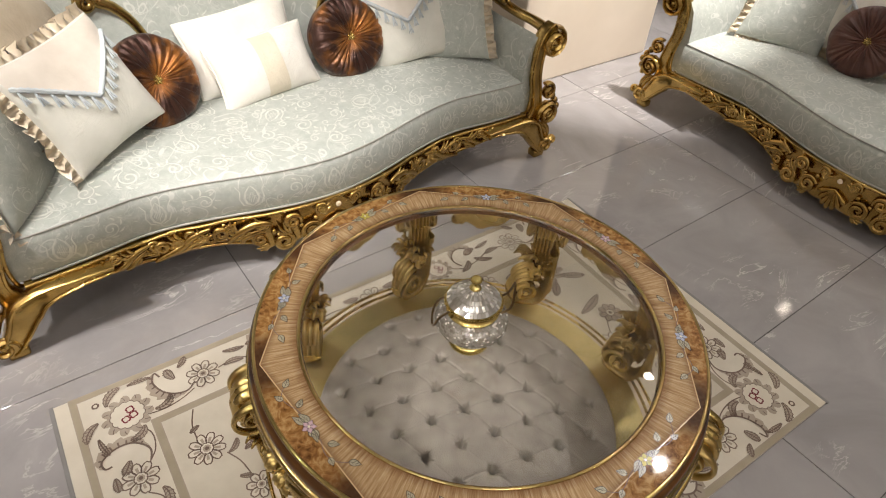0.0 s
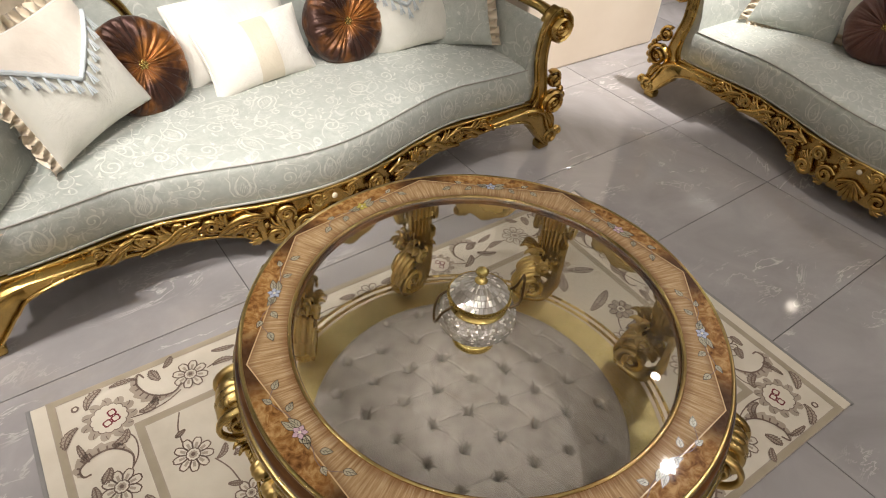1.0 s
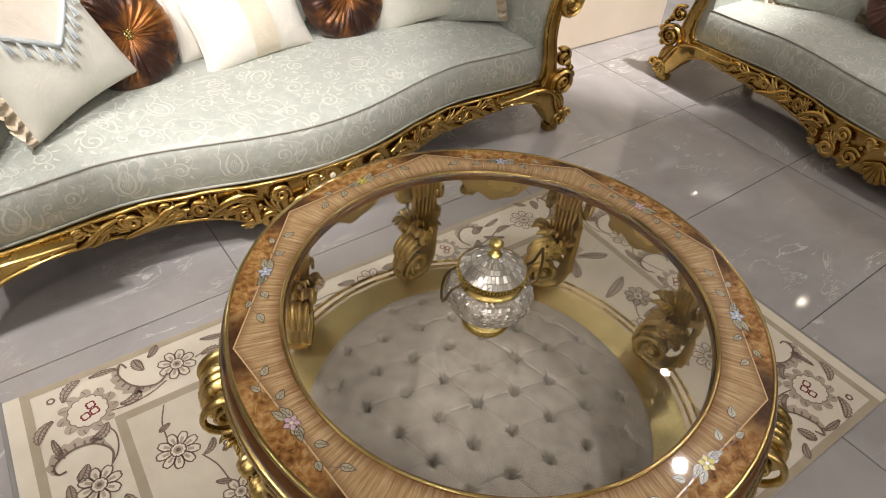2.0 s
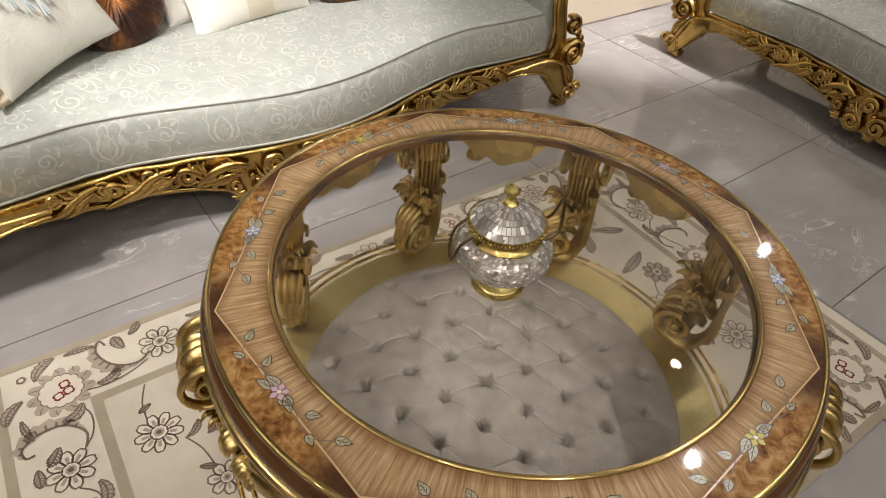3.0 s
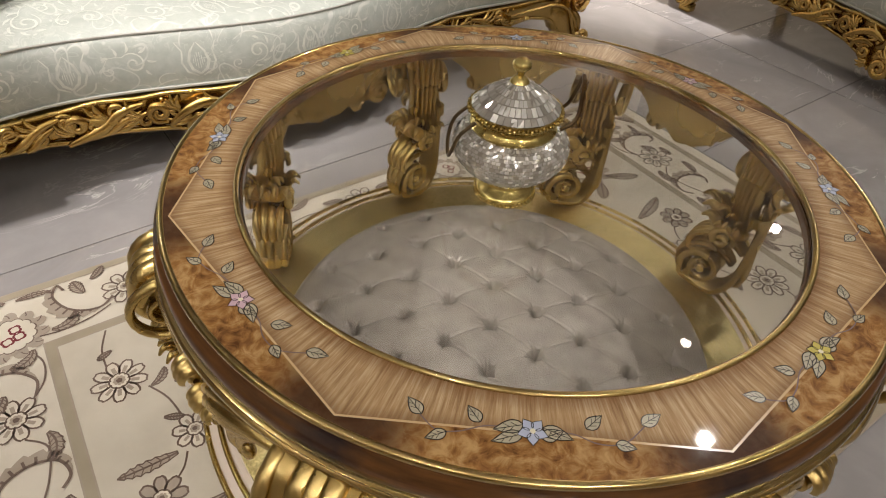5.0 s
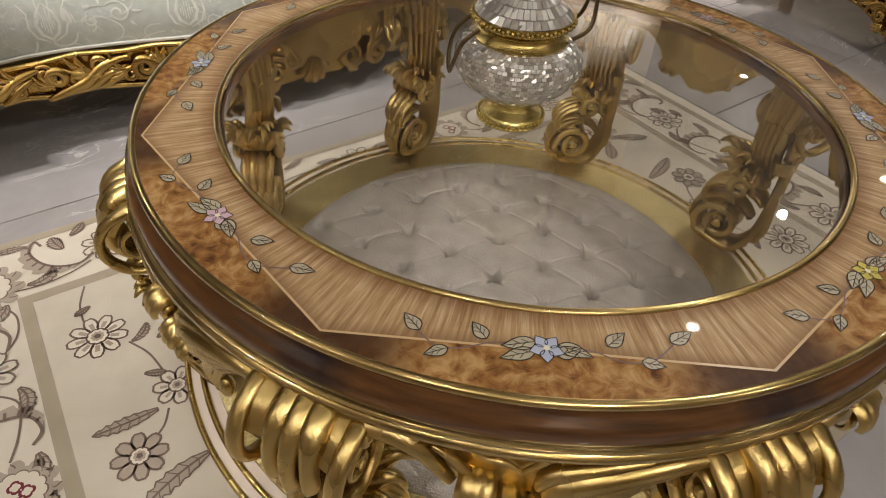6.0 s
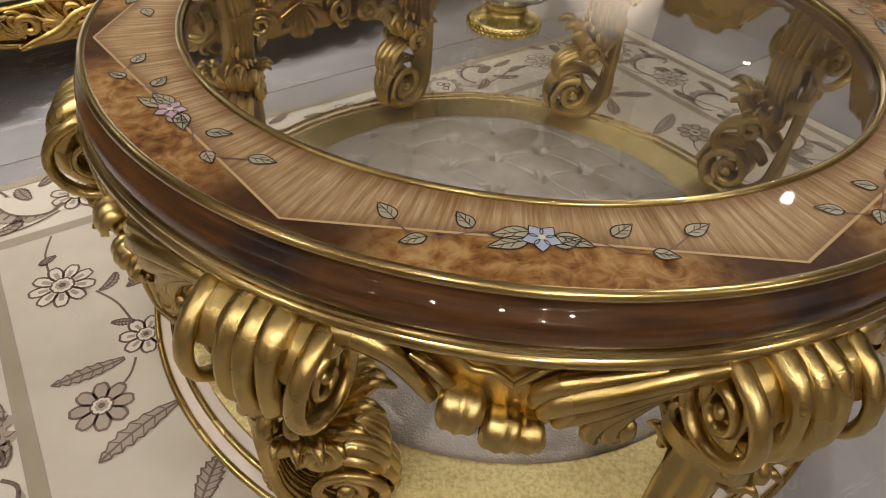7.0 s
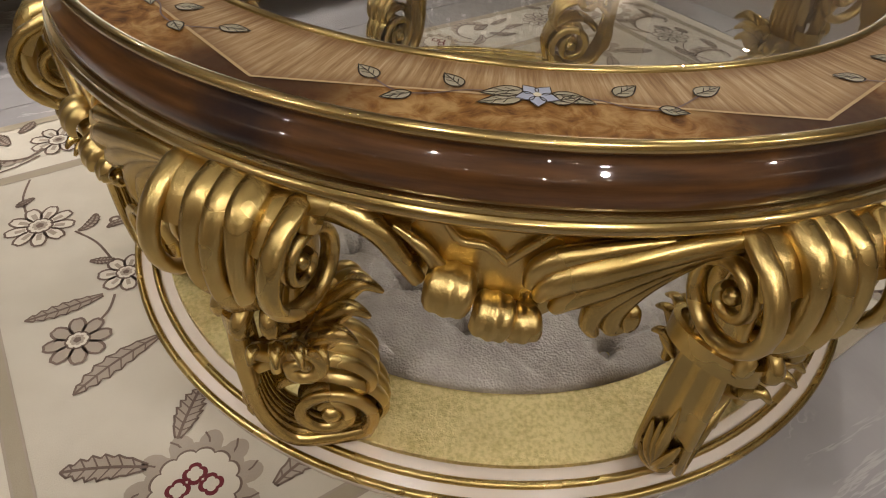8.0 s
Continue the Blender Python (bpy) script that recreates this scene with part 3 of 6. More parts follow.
def table_leg():
    # the strap of the foot: down the back, round under and up into the coil
    bm = bmesh.new()
    stem = [(-0.016, 0.400), (-0.034, 0.375), (-0.043, 0.335), (-0.047, 0.280), (-0.049, 0.220), (-0.047, 0.160), (-0.040, 0.105), (-0.020, 0.064), (0.010, 0.050)]
    coil_line = spiral(0.040, 0.104, 0.058, 0.012, -85, 1.65, 34)
    line = smooth_line([foot_point(d, 0, z) for d, z in stem + coil_line[2:]], 3)
    w = width_along(len(line), [0.45, 0.85, 1.0, 1.05, 1.08, 1.05, 1.0, 0.98, 0.95, 0.9, 0.85, 0.8])
    sweep(bm, line, [(a, -o) for a, o in rimmed(0.066, 0.010, 0.006)][::-1], [(a, 0.8 + 0.2 * a) for a in w], FOOT_SIDE)
    for sgn in (-1, 1):
        ball(bm, foot_point(0.040, sgn * 0.023, 0.103), 0.014)
    leg = part("leg", bm, GOLD, table, "carved gilded scroll leg")
    # fluted column above it, facing the middle of the table
    bm = bmesh.new()
    line = smooth_line([(0.592, 0, 0.452), (0.586, 0, 0.42), (0.583, 0, 0.375), (0.585, 0, 0.325), (0.592, 0, 0.285), (0.596, 0, 0.255)], 5)
    w = width_along(len(line), [1.18, 1.02, 0.92, 0.88, 0.92, 0.8])
    sweep(bm, line, fluted_round(0.084, 0.034, 6, 0.009), [(a, 1.0) for a in w], SIDE)
    part("fluted_column", bm, GOLD, leg, "fluted gilded column")
    # hood under the rim: five ribs that part into open slots and roll under
    hood = [(0.592, 0.448), (0.624, 0.447), (0.652, 0.436), (0.670, 0.410), (0.673, 0.372), (0.664, 0.340), (0.645, 0.319), (0.622, 0.320), (0.610, 0.338)]
    bm = bmesh.new()
    line = smooth_line([(r - 0.008, 0, z - 0.004) for r, z in hood[:4]], 5)
    sweep(bm, line, [(-0.064, -0.006), (-0.064, 0.005), (-0.05, 0.0095), (-0.035, 0.005), (0.0, 0.007), (0.035, 0.005), (0.05, 0.0095), (0.064, 0.005), (0.064, -0.006)], [(1.0, 1.0)] * len(line), SIDE)
    hood_plate = part("hood", bm, GOLD, leg, "ribbed gilded hood rolling outwards with open slots")
    for f in (-0.80, 0.0, 0.80):
        bm = bmesh.new()
        fan = [0.0235, 0.0245, 0.0265, 0.0300, 0.0308, 0.0270, 0.0205, 0.0150, 0.0110]
        short = 0.010 * abs(f)
        pts = [(r - (0.004 * abs(f) if i > 2 else 0), f * fan[i] + 0.004 * math.sin(0.5 * i), z + (short if i > 4 else 0)) for i, (r, z) in enumerate(hood)]
        line = smooth_line(pts, 5)
        n = len(line)
        wide = width_along(n, [0.0165, 0.0172, 0.0165, 0.0110, 0.0085, 0.0092, 0.0125, 0.0100, 0.0055])
        sweep(bm, line, [(math.cos(a) * (1 if abs(math.cos(a)) < 0.9 else 0.97), math.sin(a) + (0.25 if math.sin(a) > 0.5 and abs(math.cos(a)) < 0.5 else 0)) for a in np.linspace(0, 2 * math.pi, 13)[:-1]], [(q, 0.0105) for q in wide], SIDE)
        part("hood_rib", bm, GOLD, hood_plate)
    # the hood's cheeks: a broad band winding into a volute
    for sgn in (-1, 1):
        bm = bmesh.new()
        sp = [(0.600, 0.440), (0.630, 0.446)] + spiral(0.627, 0.380, 0.060, 0.009, 62, -1.75, 36)
        line = [Vector((r, sgn * (0.064 - 0.008 * (i / 38)), z)) for i, (r, z) in enumerate(sp)]
        n = len(line)
        sec = [(math.cos(a), math.sin(a)) for a in np.linspace(0, 2 * math.pi, 11)[:-1]]
        sweep(bm, line, sec, [(0.0115 - 0.003 * i / n, 0.0080 - 0.003 * i / n) for i in range(n)], SIDE)
        ball(bm, (0.629, sgn * 0.057, 0.380), 0.009)
        part("volute", bm, GOLD, leg)
    # small curled tips under the hood
    for sgn, r, z in ((-1, 0.640, 0.315), (0, 0.650, 0.306), (1, 0.640, 0.315)):
        bm = bmesh.new()
        finger(bm, [(r - 0.02, sgn * 0.016, z + 0.012), (r + 0.002, sgn * 0.024, z + 0.002), (r + 0.014, sgn * 0.030, z - 0.012), (r + 0.010, sgn * 0.032, z - 0.024), (r - 0.002, sgn * 0.031, z - 0.024)], 0.010)
        part("leaf_tip", bm, GOLD, leg)
    # ribbed roll lying over the coil
    bm = bmesh.new()
    roll_line = smooth_line([foot_point(d, 0, z) for d, z in [(-0.036, 0.185), (-0.010, 0.206), (0.030, 0.214), (0.068, 0.203), (0.090, 0.176), (0.086, 0.150), (0.064, 0.140), (0.048, 0.152), (0.056, 0.168)]], 5)
    w = width_along(len(roll_line), [0.7, 0.95, 1.05, 1.05, 1.0, 0.9, 0.7, 0.5, 0.35])
    sweep(bm, roll_line, fluted_round(0.070, 0.012, 4, 0.008), [(a, 0.9) for a in w], FOOT_SIDE)
    part("rolled_leaf", bm, GOLD, leg)
    bm = bmesh.new()
    band_line = [foot_point(d, 0, z) for d, z in spiral(0.040, 0.103, 0.071, 0.062, 150, -0.52, 18)]
    n = len(band_line)
    sweep(bm, band_line, fluted_round(0.060, 0.012, 3, 0.006), [(0.3 + 0.7 * math.sin(math.pi * (0.1 + 0.85 * i / n)), 1.0) for i in range(n)], FOOT_SIDE)
    part("coil_band", bm, GOLD, leg)
    # the tie round the strap, and the leaf carved on its back
    bm = bmesh.new()
    tie = [foot_point(-0.038 - 0.022 * math.cos(a) + 0.004, 0.046 * math.sin(a), 0.292 + 0.006 * math.sin(a)) for a in np.linspace(-2.0, 2.0, 22)]
    sweep(bm, tie, [(-0.013, -0.004), (-0.013, 0.003), (-0.008, 0.005), (-0.004, 0.002), (0.004, 0.002), (0.008, 0.005), (0.013, 0.003), (0.013, -0.004)], [(1.0, 1.0)] * 22, Vector((0, 0, 1)))
    part("tie_band", bm, GOLD, leg, "gilded band round the strap")
    bm = bmesh.new()
    for k, (z0, z1, y1) in enumerate(((0.085, 0.205, 0.0), (0.085, 0.165, 0.019), (0.085, 0.150, -0.018), (0.080, 0.118, 0.021), (0.080, 0.115, -0.020), (0.090, 0.172, 0.010))):
        back = lambda z: -0.0560 + 0.9 * max(0.0, 0.11 - z) * 0.35
        finger(bm, [foot_point(back(z0 + (z1 - z0) * t), y1 * t ** 0.8, z0 + (z1 - z0) * t) for t in (0, 0.35, 0.7, 1.0)], 0.0085)
    part("carved_leaf", bm, GOLD, leg)
    # acanthus leaves where column and foot meet
    up = Vector((0, 0, 1))
    root = foot_point(0.0, 0, 0.205)
    way = FOOT.to_3x3() @ Vector((-1, 0, 0))
    for base, w0, ac, size, count in (
            (root + up * 0.012 + way * 0.012, way, FOOT_SIDE, 0.086, 5),
            (root + up * 0.020 - way * 0.005 + FOOT_SIDE * 0.02, (FOOT_SIDE + way * 0.3).normalized(), way, 0.058, 4),
            (root + up * 0.010 - FOOT_SIDE * 0.02, (way * 0.25 - FOOT_SIDE).normalized(), way, 0.062, 4),
            (root + up * 0.030, Vector((-0.9, 0.45, 0)).normalized(), Vector((0, 1, 0)), 0.060, 5)):
        bm = bmesh.new()
        flame_leaf(bm, base, w0, up, ac, size, count)
        part("acanthus_leaf", bm, GOLD, leg)
    # bud curls beside the leaves
    for sgn in (-1, 1):
        bm = bmesh.new()
        pts = [foot_point(0.02 + a, sgn * (0.042 + 0.0004 * i), 0.222 + b) for i, (a, b) in enumerate(spiral(0, 0, 0.030, 0.006, 200, -1.5, 20))]
        tube(bm, pts, taper(len(pts), 0.006, 0.0095, 0.006, 0.4))
        part("bud_curl", bm, GOLD, leg)
    return leg


leg = table_leg()
for k in range(1, 8):
    copy_thing(leg, pose(0, 0, 0, 0, 0, 22.5 + 45 * k))
leg.matrix_basis = pose(0, 0, 0, 0, 0, 22.5)


# carved apron between two legs; s runs from -1 to 1 across the bay
def rim_point(s, z, out=0.0, radius=0.612):
    a = radians(17.5 * s)
    return Vector(((radius + out) * math.cos(a), (radius + out) * math.sin(a), z))


def curve2(bm, place, pts, radii, steps=5, out=0.0, section=ROUND8, squash=1.0):
    """A round carved ridge along rows of (s, z) laid on a surface."""
    line = smooth_line([(a, b, 0) for a, b in pts], steps)
    line = [place(p.x, p.y, out) for p in line]
    n = len(line)
    m = len(radii) - 1
    rr = []
    for i in range(n):
        f = i / (n - 1) * m
        k = min(int(f), m - 1)
        rr.append(radii[k] + (radii[k + 1] - radii[k]) * (f - k))
    tube(bm, line, rr, section)


def plate2(bm, place, low, top, s0, s1, n, thick, rows=2):
    """A plate whose lower edge follows low(s) and upper edge top(s)."""
    rings = []
    for i in range(n + 1):
        s = s0 + (s1 - s0) * i / n
        a, b = low(s), top(s)
        col = [place(s, a + (b - a) * j / rows, 0.0) for j in range(rows + 1)] + [place(s, b - (b - a) * j / rows, -thick) for j in range(rows + 1)]
        rings.append([bm.verts.new(p) for p in col])
    m = len(rings[0])
    for i in range(n):
        for j in range(m):
            bm.faces.new((rings[i][j], rings[i + 1][j], rings[i + 1][(j + 1) % m], rings[i][(j + 1) % m]))
    bm.faces.new(rings[0])
    bm.faces.new(rings[-1][::-1])


def lerp_rows(rows):
    xs, ys = [r[0] for r in rows], [r[1] for r in rows]
    return lambda s: float(np.interp(s, xs, ys))


APRON_LOW = lerp_rows([(-1.0, 0.437), (-0.85, 0.438), (-0.68, 0.428), (-0.55, 0.405), (-0.42, 0.372), (-0.30, 0.356), (-0.16, 0.352), (-0.05, 0.338), (0.08, 0.336), (0.18, 0.352), (0.3, 0.366), (0.4, 0.362), (0.5, 0.372), (0.58, 0.40), (0.7, 0.422), (0.85, 0.434), (1.0, 0.437)])


def roll(bm, place, s, z, r, wide, out=0.012, tilt=0.0):
    """A small rolled leaf end, like a grooved ribbon curling under, open below."""
    c = place(s, z, out)
    e = place(s + 0.01, z, out) - place(s - 0.01, z, out)
    e.normalize()
    n = (place(s, z, out + 0.01) - c).normalized()
    up = Vector((0, 0, 1))
    e = (e + up * tilt).normalized()
    high = (up - e * up.dot(e)).normalized()
    sec = [(wide * x, 1.1 * math.sqrt(max(0.0, 1 - x * x)) - 0.6 + 0.12 * math.cos(9.4 * x)) for x in np.linspace(-1, 1, 15)] + [(0.6 * wide, -0.75), (-0.6 * wide, -0.75)]
    for radius, drop, reach, start, end, w0, w1 in ((r, 0.0, 0.0, 150, -15, 0.75, 1.05), (r * 0.52, -0.55 * r, -0.05 * r, 120, -250, 0.66, 0.74)):
        line = []
        for k in range(23):
            a = radians(start + (end - start) * k / 22)
            q = radius * (1 - 0.35 * (k / 22 if radius < r else 0))
            line.append(c + n * (reach + 0.95 * q * math.cos(a)) + high * (drop + q * math.sin(a)))
        sweep(bm, line, sec, [(w0 + (w1 - w0) * math.sin(math.pi * min(1.0, 0.15 + 0.6 * k / 22)), r * (0.34 if radius == r else 0.24)) for k in range(23)], e)


def table_apron():
    bm = bmesh.new()
    plate2(bm, rim_point, APRON_LOW, lambda s: 0.451, -1.0, 1.0, 60, 0.014)
    apron = part("apron", bm, GOLD, table, "carved gilded apron with shells and rolled leaves")
    groups = [
        ("scroll", 0.010, [([(-0.90, 0.424), (-0.95, 0.412), (-1.00, 0.420), (-0.98, 0.436), (-0.88, 0.443), (-0.74, 0.441), (-0.62, 0.428), (-0.52, 0.404), (-0.44, 0.382)], [0.004, 0.007, 0.009, 0.011, 0.013, 0.013, 0.011, 0.009, 0.007])]),
        ("moulding", 0.006, [([(-0.34, 0.446), (-0.27, 0.430), (-0.16, 0.427), (-0.06, 0.411)], [0.002, 0.0038, 0.0038, 0.003]), ([(-0.06, 0.411), (0.03, 0.430), (0.12, 0.446)], [0.003, 0.0038, 0.002])]),
        ("leaf_rib", 0.010, [([(0.05, 0.392), (0.07, 0.410), (0.16, 0.424), (0.34, 0.434), (0.58, 0.441), (0.80, 0.444)], [0.006, 0.010, 0.011, 0.009, 0.007, 0.004])]),
        ("leaf_rib", 0.014, [([(0.09, 0.382), (0.15, 0.402), (0.30, 0.416), (0.52, 0.430), (0.76, 0.440), (0.97, 0.442)], [0.006, 0.014, 0.015, 0.013, 0.011, 0.008])]),
        ("leaf_rib", 0.013, [([(0.17, 0.368), (0.24, 0.386), (0.38, 0.402), (0.56, 0.420), (0.76, 0.433), (0.96, 0.437)], [0.006, 0.013, 0.014, 0.012, 0.010, 0.007])]),
        ("leaf_rib", 0.011, [([(0.40, 0.335), (0.36, 0.350), (0.38, 0.374), (0.50, 0.398), (0.66, 0.418), (0.84, 0.431)], [0.005, 0.010, 0.012, 0.011, 0.009, 0.005])]),
        ("leaf_rib", 0.010, [([(0.53, 0.348), (0.47, 0.346), (0.46, 0.362), (0.52, 0.386), (0.64, 0.407), (0.80, 0.424)], [0.008, 0.011, 0.011, 0.010, 0.008, 0.005])]),
        ("scroll", 0.008, [([(-0.56, 0.436), (-0.44, 0.420), (-0.36, 0.402), (-0.31, 0.392)], [0.003, 0.006, 0.007, 0.006])]),
    ]
    for name, out, curves in groups:
        bm = bmesh.new()
        for pts, rad in curves:
            curve2(bm, rim_point, pts, rad, 6, out)
        part(name, bm, GOLD, apron)
    for s, z, r, w, tilt in ((-0.30, 0.378, 0.023, 0.021, -0.15), (-0.10, 0.352, 0.021, 0.019, -0.25), (0.05, 0.346, 0.017, 0.017, 0.2), (-0.95, 0.424, 0.013, 0.012, 0.0)):
        bm = bmesh.new()
        roll(bm, rim_point, s, z, r, w, 0.012, tilt)
        part("rolled_leaf", bm, GOLD, apron)
    bm = bmesh.new()
    ball(bm, rim_point(0.54, 0.356, 0.012), 0.013, (0.8, 0.8, 1.3))
    part("leaf_bud", bm, GOLD, apron)
    return apron


apron = table_apron()
for k in range(1, 8):
    copy_thing(apron, pose(0, 0, 0, 0, 0, 45 * k))


# painted sprays on the eight sides of the inlay
def flat_shape(bm, pts, z):
    bm.faces.new([bm.verts.new((x, y, z)) for x, y in pts])


def flat_line(bm, pts, w, z):
    n = len(pts)
    rows = []
    for i in range(n):
        a, b = Vector(pts[max(i - 1, 0)]), Vector(pts[min(i + 1, n - 1)])
        t = (b - a).normalized()
        p, o = Vector(pts[i]), Vector((-t.y, t.x)) * w * 0.5
        rows.append((bm.verts.new((*(p + o), z)), bm.verts.new((*(p - o), z))))
    for i in range(n - 1):
        bm.faces.new((rows[i][0], rows[i][1], rows[i + 1][1], rows[i + 1][0]))


def leaf_outline(x, y, angle, length, width, n=9):
    ca, sa = math.cos(radians(angle)), math.sin(radians(angle))
    up = [(length * t, width * math.sin(math.pi * t ** 0.75) * (1 - 0.25 * t)) for t in np.linspace(0, 1, n)]
    ring = up + [(a, -b) for a, b in up[-2:0:-1]]
    return [(x + a * ca - b * sa, y + a * sa + b * ca) for a, b in ring], [(x + a * ca, y + a * sa) for a in (0, length * 0.5, length * 0.95)]


LEAF_PAINT = mat("grey_green_leaf_paint", (0.50, 0.45, 0.32), 0.3, 0, 1.0)
VINE_PAINT = mat("mauve_vine_paint", (0.20, 0.13, 0.12), 0.3, 0, 1.0)
PETAL_PAINTS = {
    "blue": mat("blue_petal_paint", (0.50, 0.55, 0.70), 0.3, 0, 1.0),
    "yellow": mat("yellow_petal_paint", (0.62, 0.52, 0.10), 0.3, 0, 1.0),
    "pink": mat("pink_petal_paint", (0.68, 0.48, 0.55), 0.3, 0, 1.0),
}
PETAL_EYE = mat("cream_flower_eye", (0.85, 0.80, 0.62), 0.3, 0, 1.0)
SPRAY_LEAVES = [(-0.012, -0.006, 160, 0.034, 0.0085), (-0.010, 0.008, 205, 0.026, 0.008), (0.010, -0.008, 15, 0.034, 0.0085), (0.011, 0.004, 335 + 45, 0.036, 0.008),
                (-0.062, -0.010, 225, 0.026, 0.008), (-0.094, 0.006, 170, 0.022, 0.007), (-0.128, -0.022, 215, 0.028, 0.008),
                (0.060, -0.006, 305, 0.024, 0.008), (0.098, 0.010, 25, 0.024, 0.007), (0.128, -0.010, 310, 0.026, 0.008)]
SPRAY_VINES = [[(-0.012, 0, 0), (-0.045, -0.002, 0), (-0.075, 0.008, 0), (-0.105, 0.004, 0), (-0.132, -0.022, 0)], [(0.012, 0, 0), (0.05, -0.003, 0), (0.085, 0.008, 0), (0.11, 0.008, 0), (0.13, -0.010, 0)]]


def inked(shapes, lines, fill, z):
    """A flat painted shape with its dark outline, as one mesh."""
    bm = bmesh.new()
    for ring in shapes:
        flat_shape(bm, ring, z)
    count = len(bm.faces)
    for pts, w in lines:
        flat_line(bm, pts, w, z + 0.0004)
    bm.faces.ensure_lookup_table()
    for k, f in enumerate(bm.faces):
        f.material_index = 0 if k < count else 1
        if f.normal.z < 0:
            f.normal_flip()
    me = bpy.data.meshes.new("paint")
    bm.to_mesh(me)
    bm.free()
    me.materials.append(fill)
    me.materials.append(DARK_INK)
    return me


def painted_leaf(x, y, a, length, w):
    length, w = length * 1.08, w * 1.12
    ring, rib = leaf_outline(x, y, a, length, w)
    lines = [(ring + ring[:1], 0.0011), (rib, 0.0008)]
    for t, sgn in ((0.2, -1), (0.32, 1), (0.45, -1), (0.58, 1)):
        px, py = x + length * t * math.cos(radians(a)), y + length * t * math.sin(radians(a))
        b = radians(a + sgn * 38)
        lines.append(([(px, py), (px + w * 0.9 * math.cos(b), py + w * 0.9 * math.sin(b))], 0.0007))
    return inked([ring], lines, LEAF_PAINT, 0.0012)


def painted_petals(fill):
    rings = []
    for k in range(5):
        a = 90 + 72 * k
        rings.append(leaf_outline(0.002 * math.cos(radians(a)), 0.002 * math.sin(radians(a)), a, 0.0165, 0.0075)[0])
    return inked(rings, [(r + r[:1], 0.0008) for r in rings], fill, 0.0018)


LEAF_MESHES = [painted_leaf(*row) for row in SPRAY_LEAVES]
bm = bmesh.new()
for pts in SPRAY_VINES:
    flat_line(bm, [(p.x, p.y) for p in smooth_line(pts, 6)], 0.0017, 0.0010)
VINE_MESH = mesh_of(bm, VINE_PAINT, "painted_vine", False)
bm = bmesh.new()
flat_shape(bm, [(0.0034 * math.cos(b), 0.0034 * math.sin(b)) for b in np.linspace(0, 2 * math.pi, 11)[:-1]], 0.0026)
EYE_MESH = mesh_of(bm, PETAL_EYE, "flower_eye", False)
PETALS = {key: painted_petals(m) for key, m in PETAL_PAINTS.items()}
for k, tint in enumerate(("blue", "pink", "blue", "yellow", "blue", "pink", "blue", "yellow")):
    spray = new("painted_flower", PETALS[tint])
    spray.parent = table
    spray.matrix_basis = pose(0, 0, H, 0, 0, 45.0 * k) @ pose(0.5455, 0, 0, 0, 0, -90)
    tagged(spray, f"painted {tint} flower with grey-green leaves")
    for me in LEAF_MESHES:
        new("painted_leaf", me).parent = spray
    new("painted_vine", VINE_MESH).parent = spray
    new("flower_eye", EYE_MESH).parent = spray


# ---------------------------------------------------------------- bowl on the glass
def mirror_mosaic():
    m = mat("mirror_mosaic", (0.85, 0.82, 0.76), 0.12, 0.55)
    n = Nodes(m)
    isl = n.t.nodes.new("ShaderNodeNewGeometry").outputs["Random Per Island"]
    n.out(Base_Color=n.ramp(isl, [(0.0, (0.50, 0.455, 0.385)), (0.35, (0.76, 0.72, 0.65)), (1.0, (0.93, 0.91, 0.86))]))
    n.out(Roughness=n.ramp(isl, [(0.0, grey(0.08)), (1.0, grey(0.30))]))
    return m


MOSAIC = mirror_mosaic()
GROUT_GREY = mat("mosaic_grout", (0.20, 0.18, 0.15), 0.7)
URN = (-0.032, -0.084)
bowl_thing = thing("sugar_bowl", "lidded mirror-mosaic bowl with brass foot, neck, knob and two handles", "bowl", "", pose(URN[0], URN[1], H - 0.0035))


def mosaic_shell(profile, across, down, rng):
    """Small mirror pieces set a little uneven on a turned form."""
    bm = bmesh.new()
    line = smooth_line([(r, 0, z) for r, z in profile], 8)
    pick = [line[round(i * (len(line) - 1) / down)] for i in range(down + 1)]
    for i in range(down):
        p, q = pick[i], pick[i + 1]
        for k in range(across):
            a0, a1 = 2 * math.pi * (k + 0.06 + (i % 2) * 0.5) / across, 2 * math.pi * (k + 0.94 + (i % 2) * 0.5) / across
            tilt = [rng.uniform(-0.0008, 0.0008) for _ in range(4)]
            c = []
            for (v, a, e, t) in ((p, a0, 0.06, tilt[0]), (p, a1, 0.06, tilt[1]), (q, a1, 0.94, tilt[2]), (q, a0, 0.94, tilt[3])):
                w = p + (q - p) * e
                r = w.x + 0.0012 + t
                c.append(bm.verts.new((r * math.cos(a), r * math.sin(a), w.z + t)))
            bm.faces.new(c)
    return bm


rng = random.Random(5)
BOWL_P = [(0.036, 0.042), (0.064, 0.054), (0.086, 0.076), (0.092, 0.096), (0.085, 0.116), (0.064, 0.130)]
LID_P = [(0.014, 0.203), (0.030, 0.194), (0.050, 0.180), (0.068, 0.164)]
foot = part("foot", lathe([(0.0, 0.0), (0.047, 0.0), (0.050, 0.005), (0.049, 0.013), (0.044, 0.017), (0.033, 0.022), (0.029, 0.032), (0.036, 0.044), (0.0, 0.044)], 48), BRASS, bowl_thing, "brass foot with a beaded band")
bm = bmesh.new()
for k in range(44):
    for j, z in enumerate((0.005, 0.0105)):
        a = 2 * math.pi * (k + j * 0.5) / 44
        ball(bm, (0.0500 * math.cos(a), 0.0500 * math.sin(a), z), 0.0030, u=6, v=4)
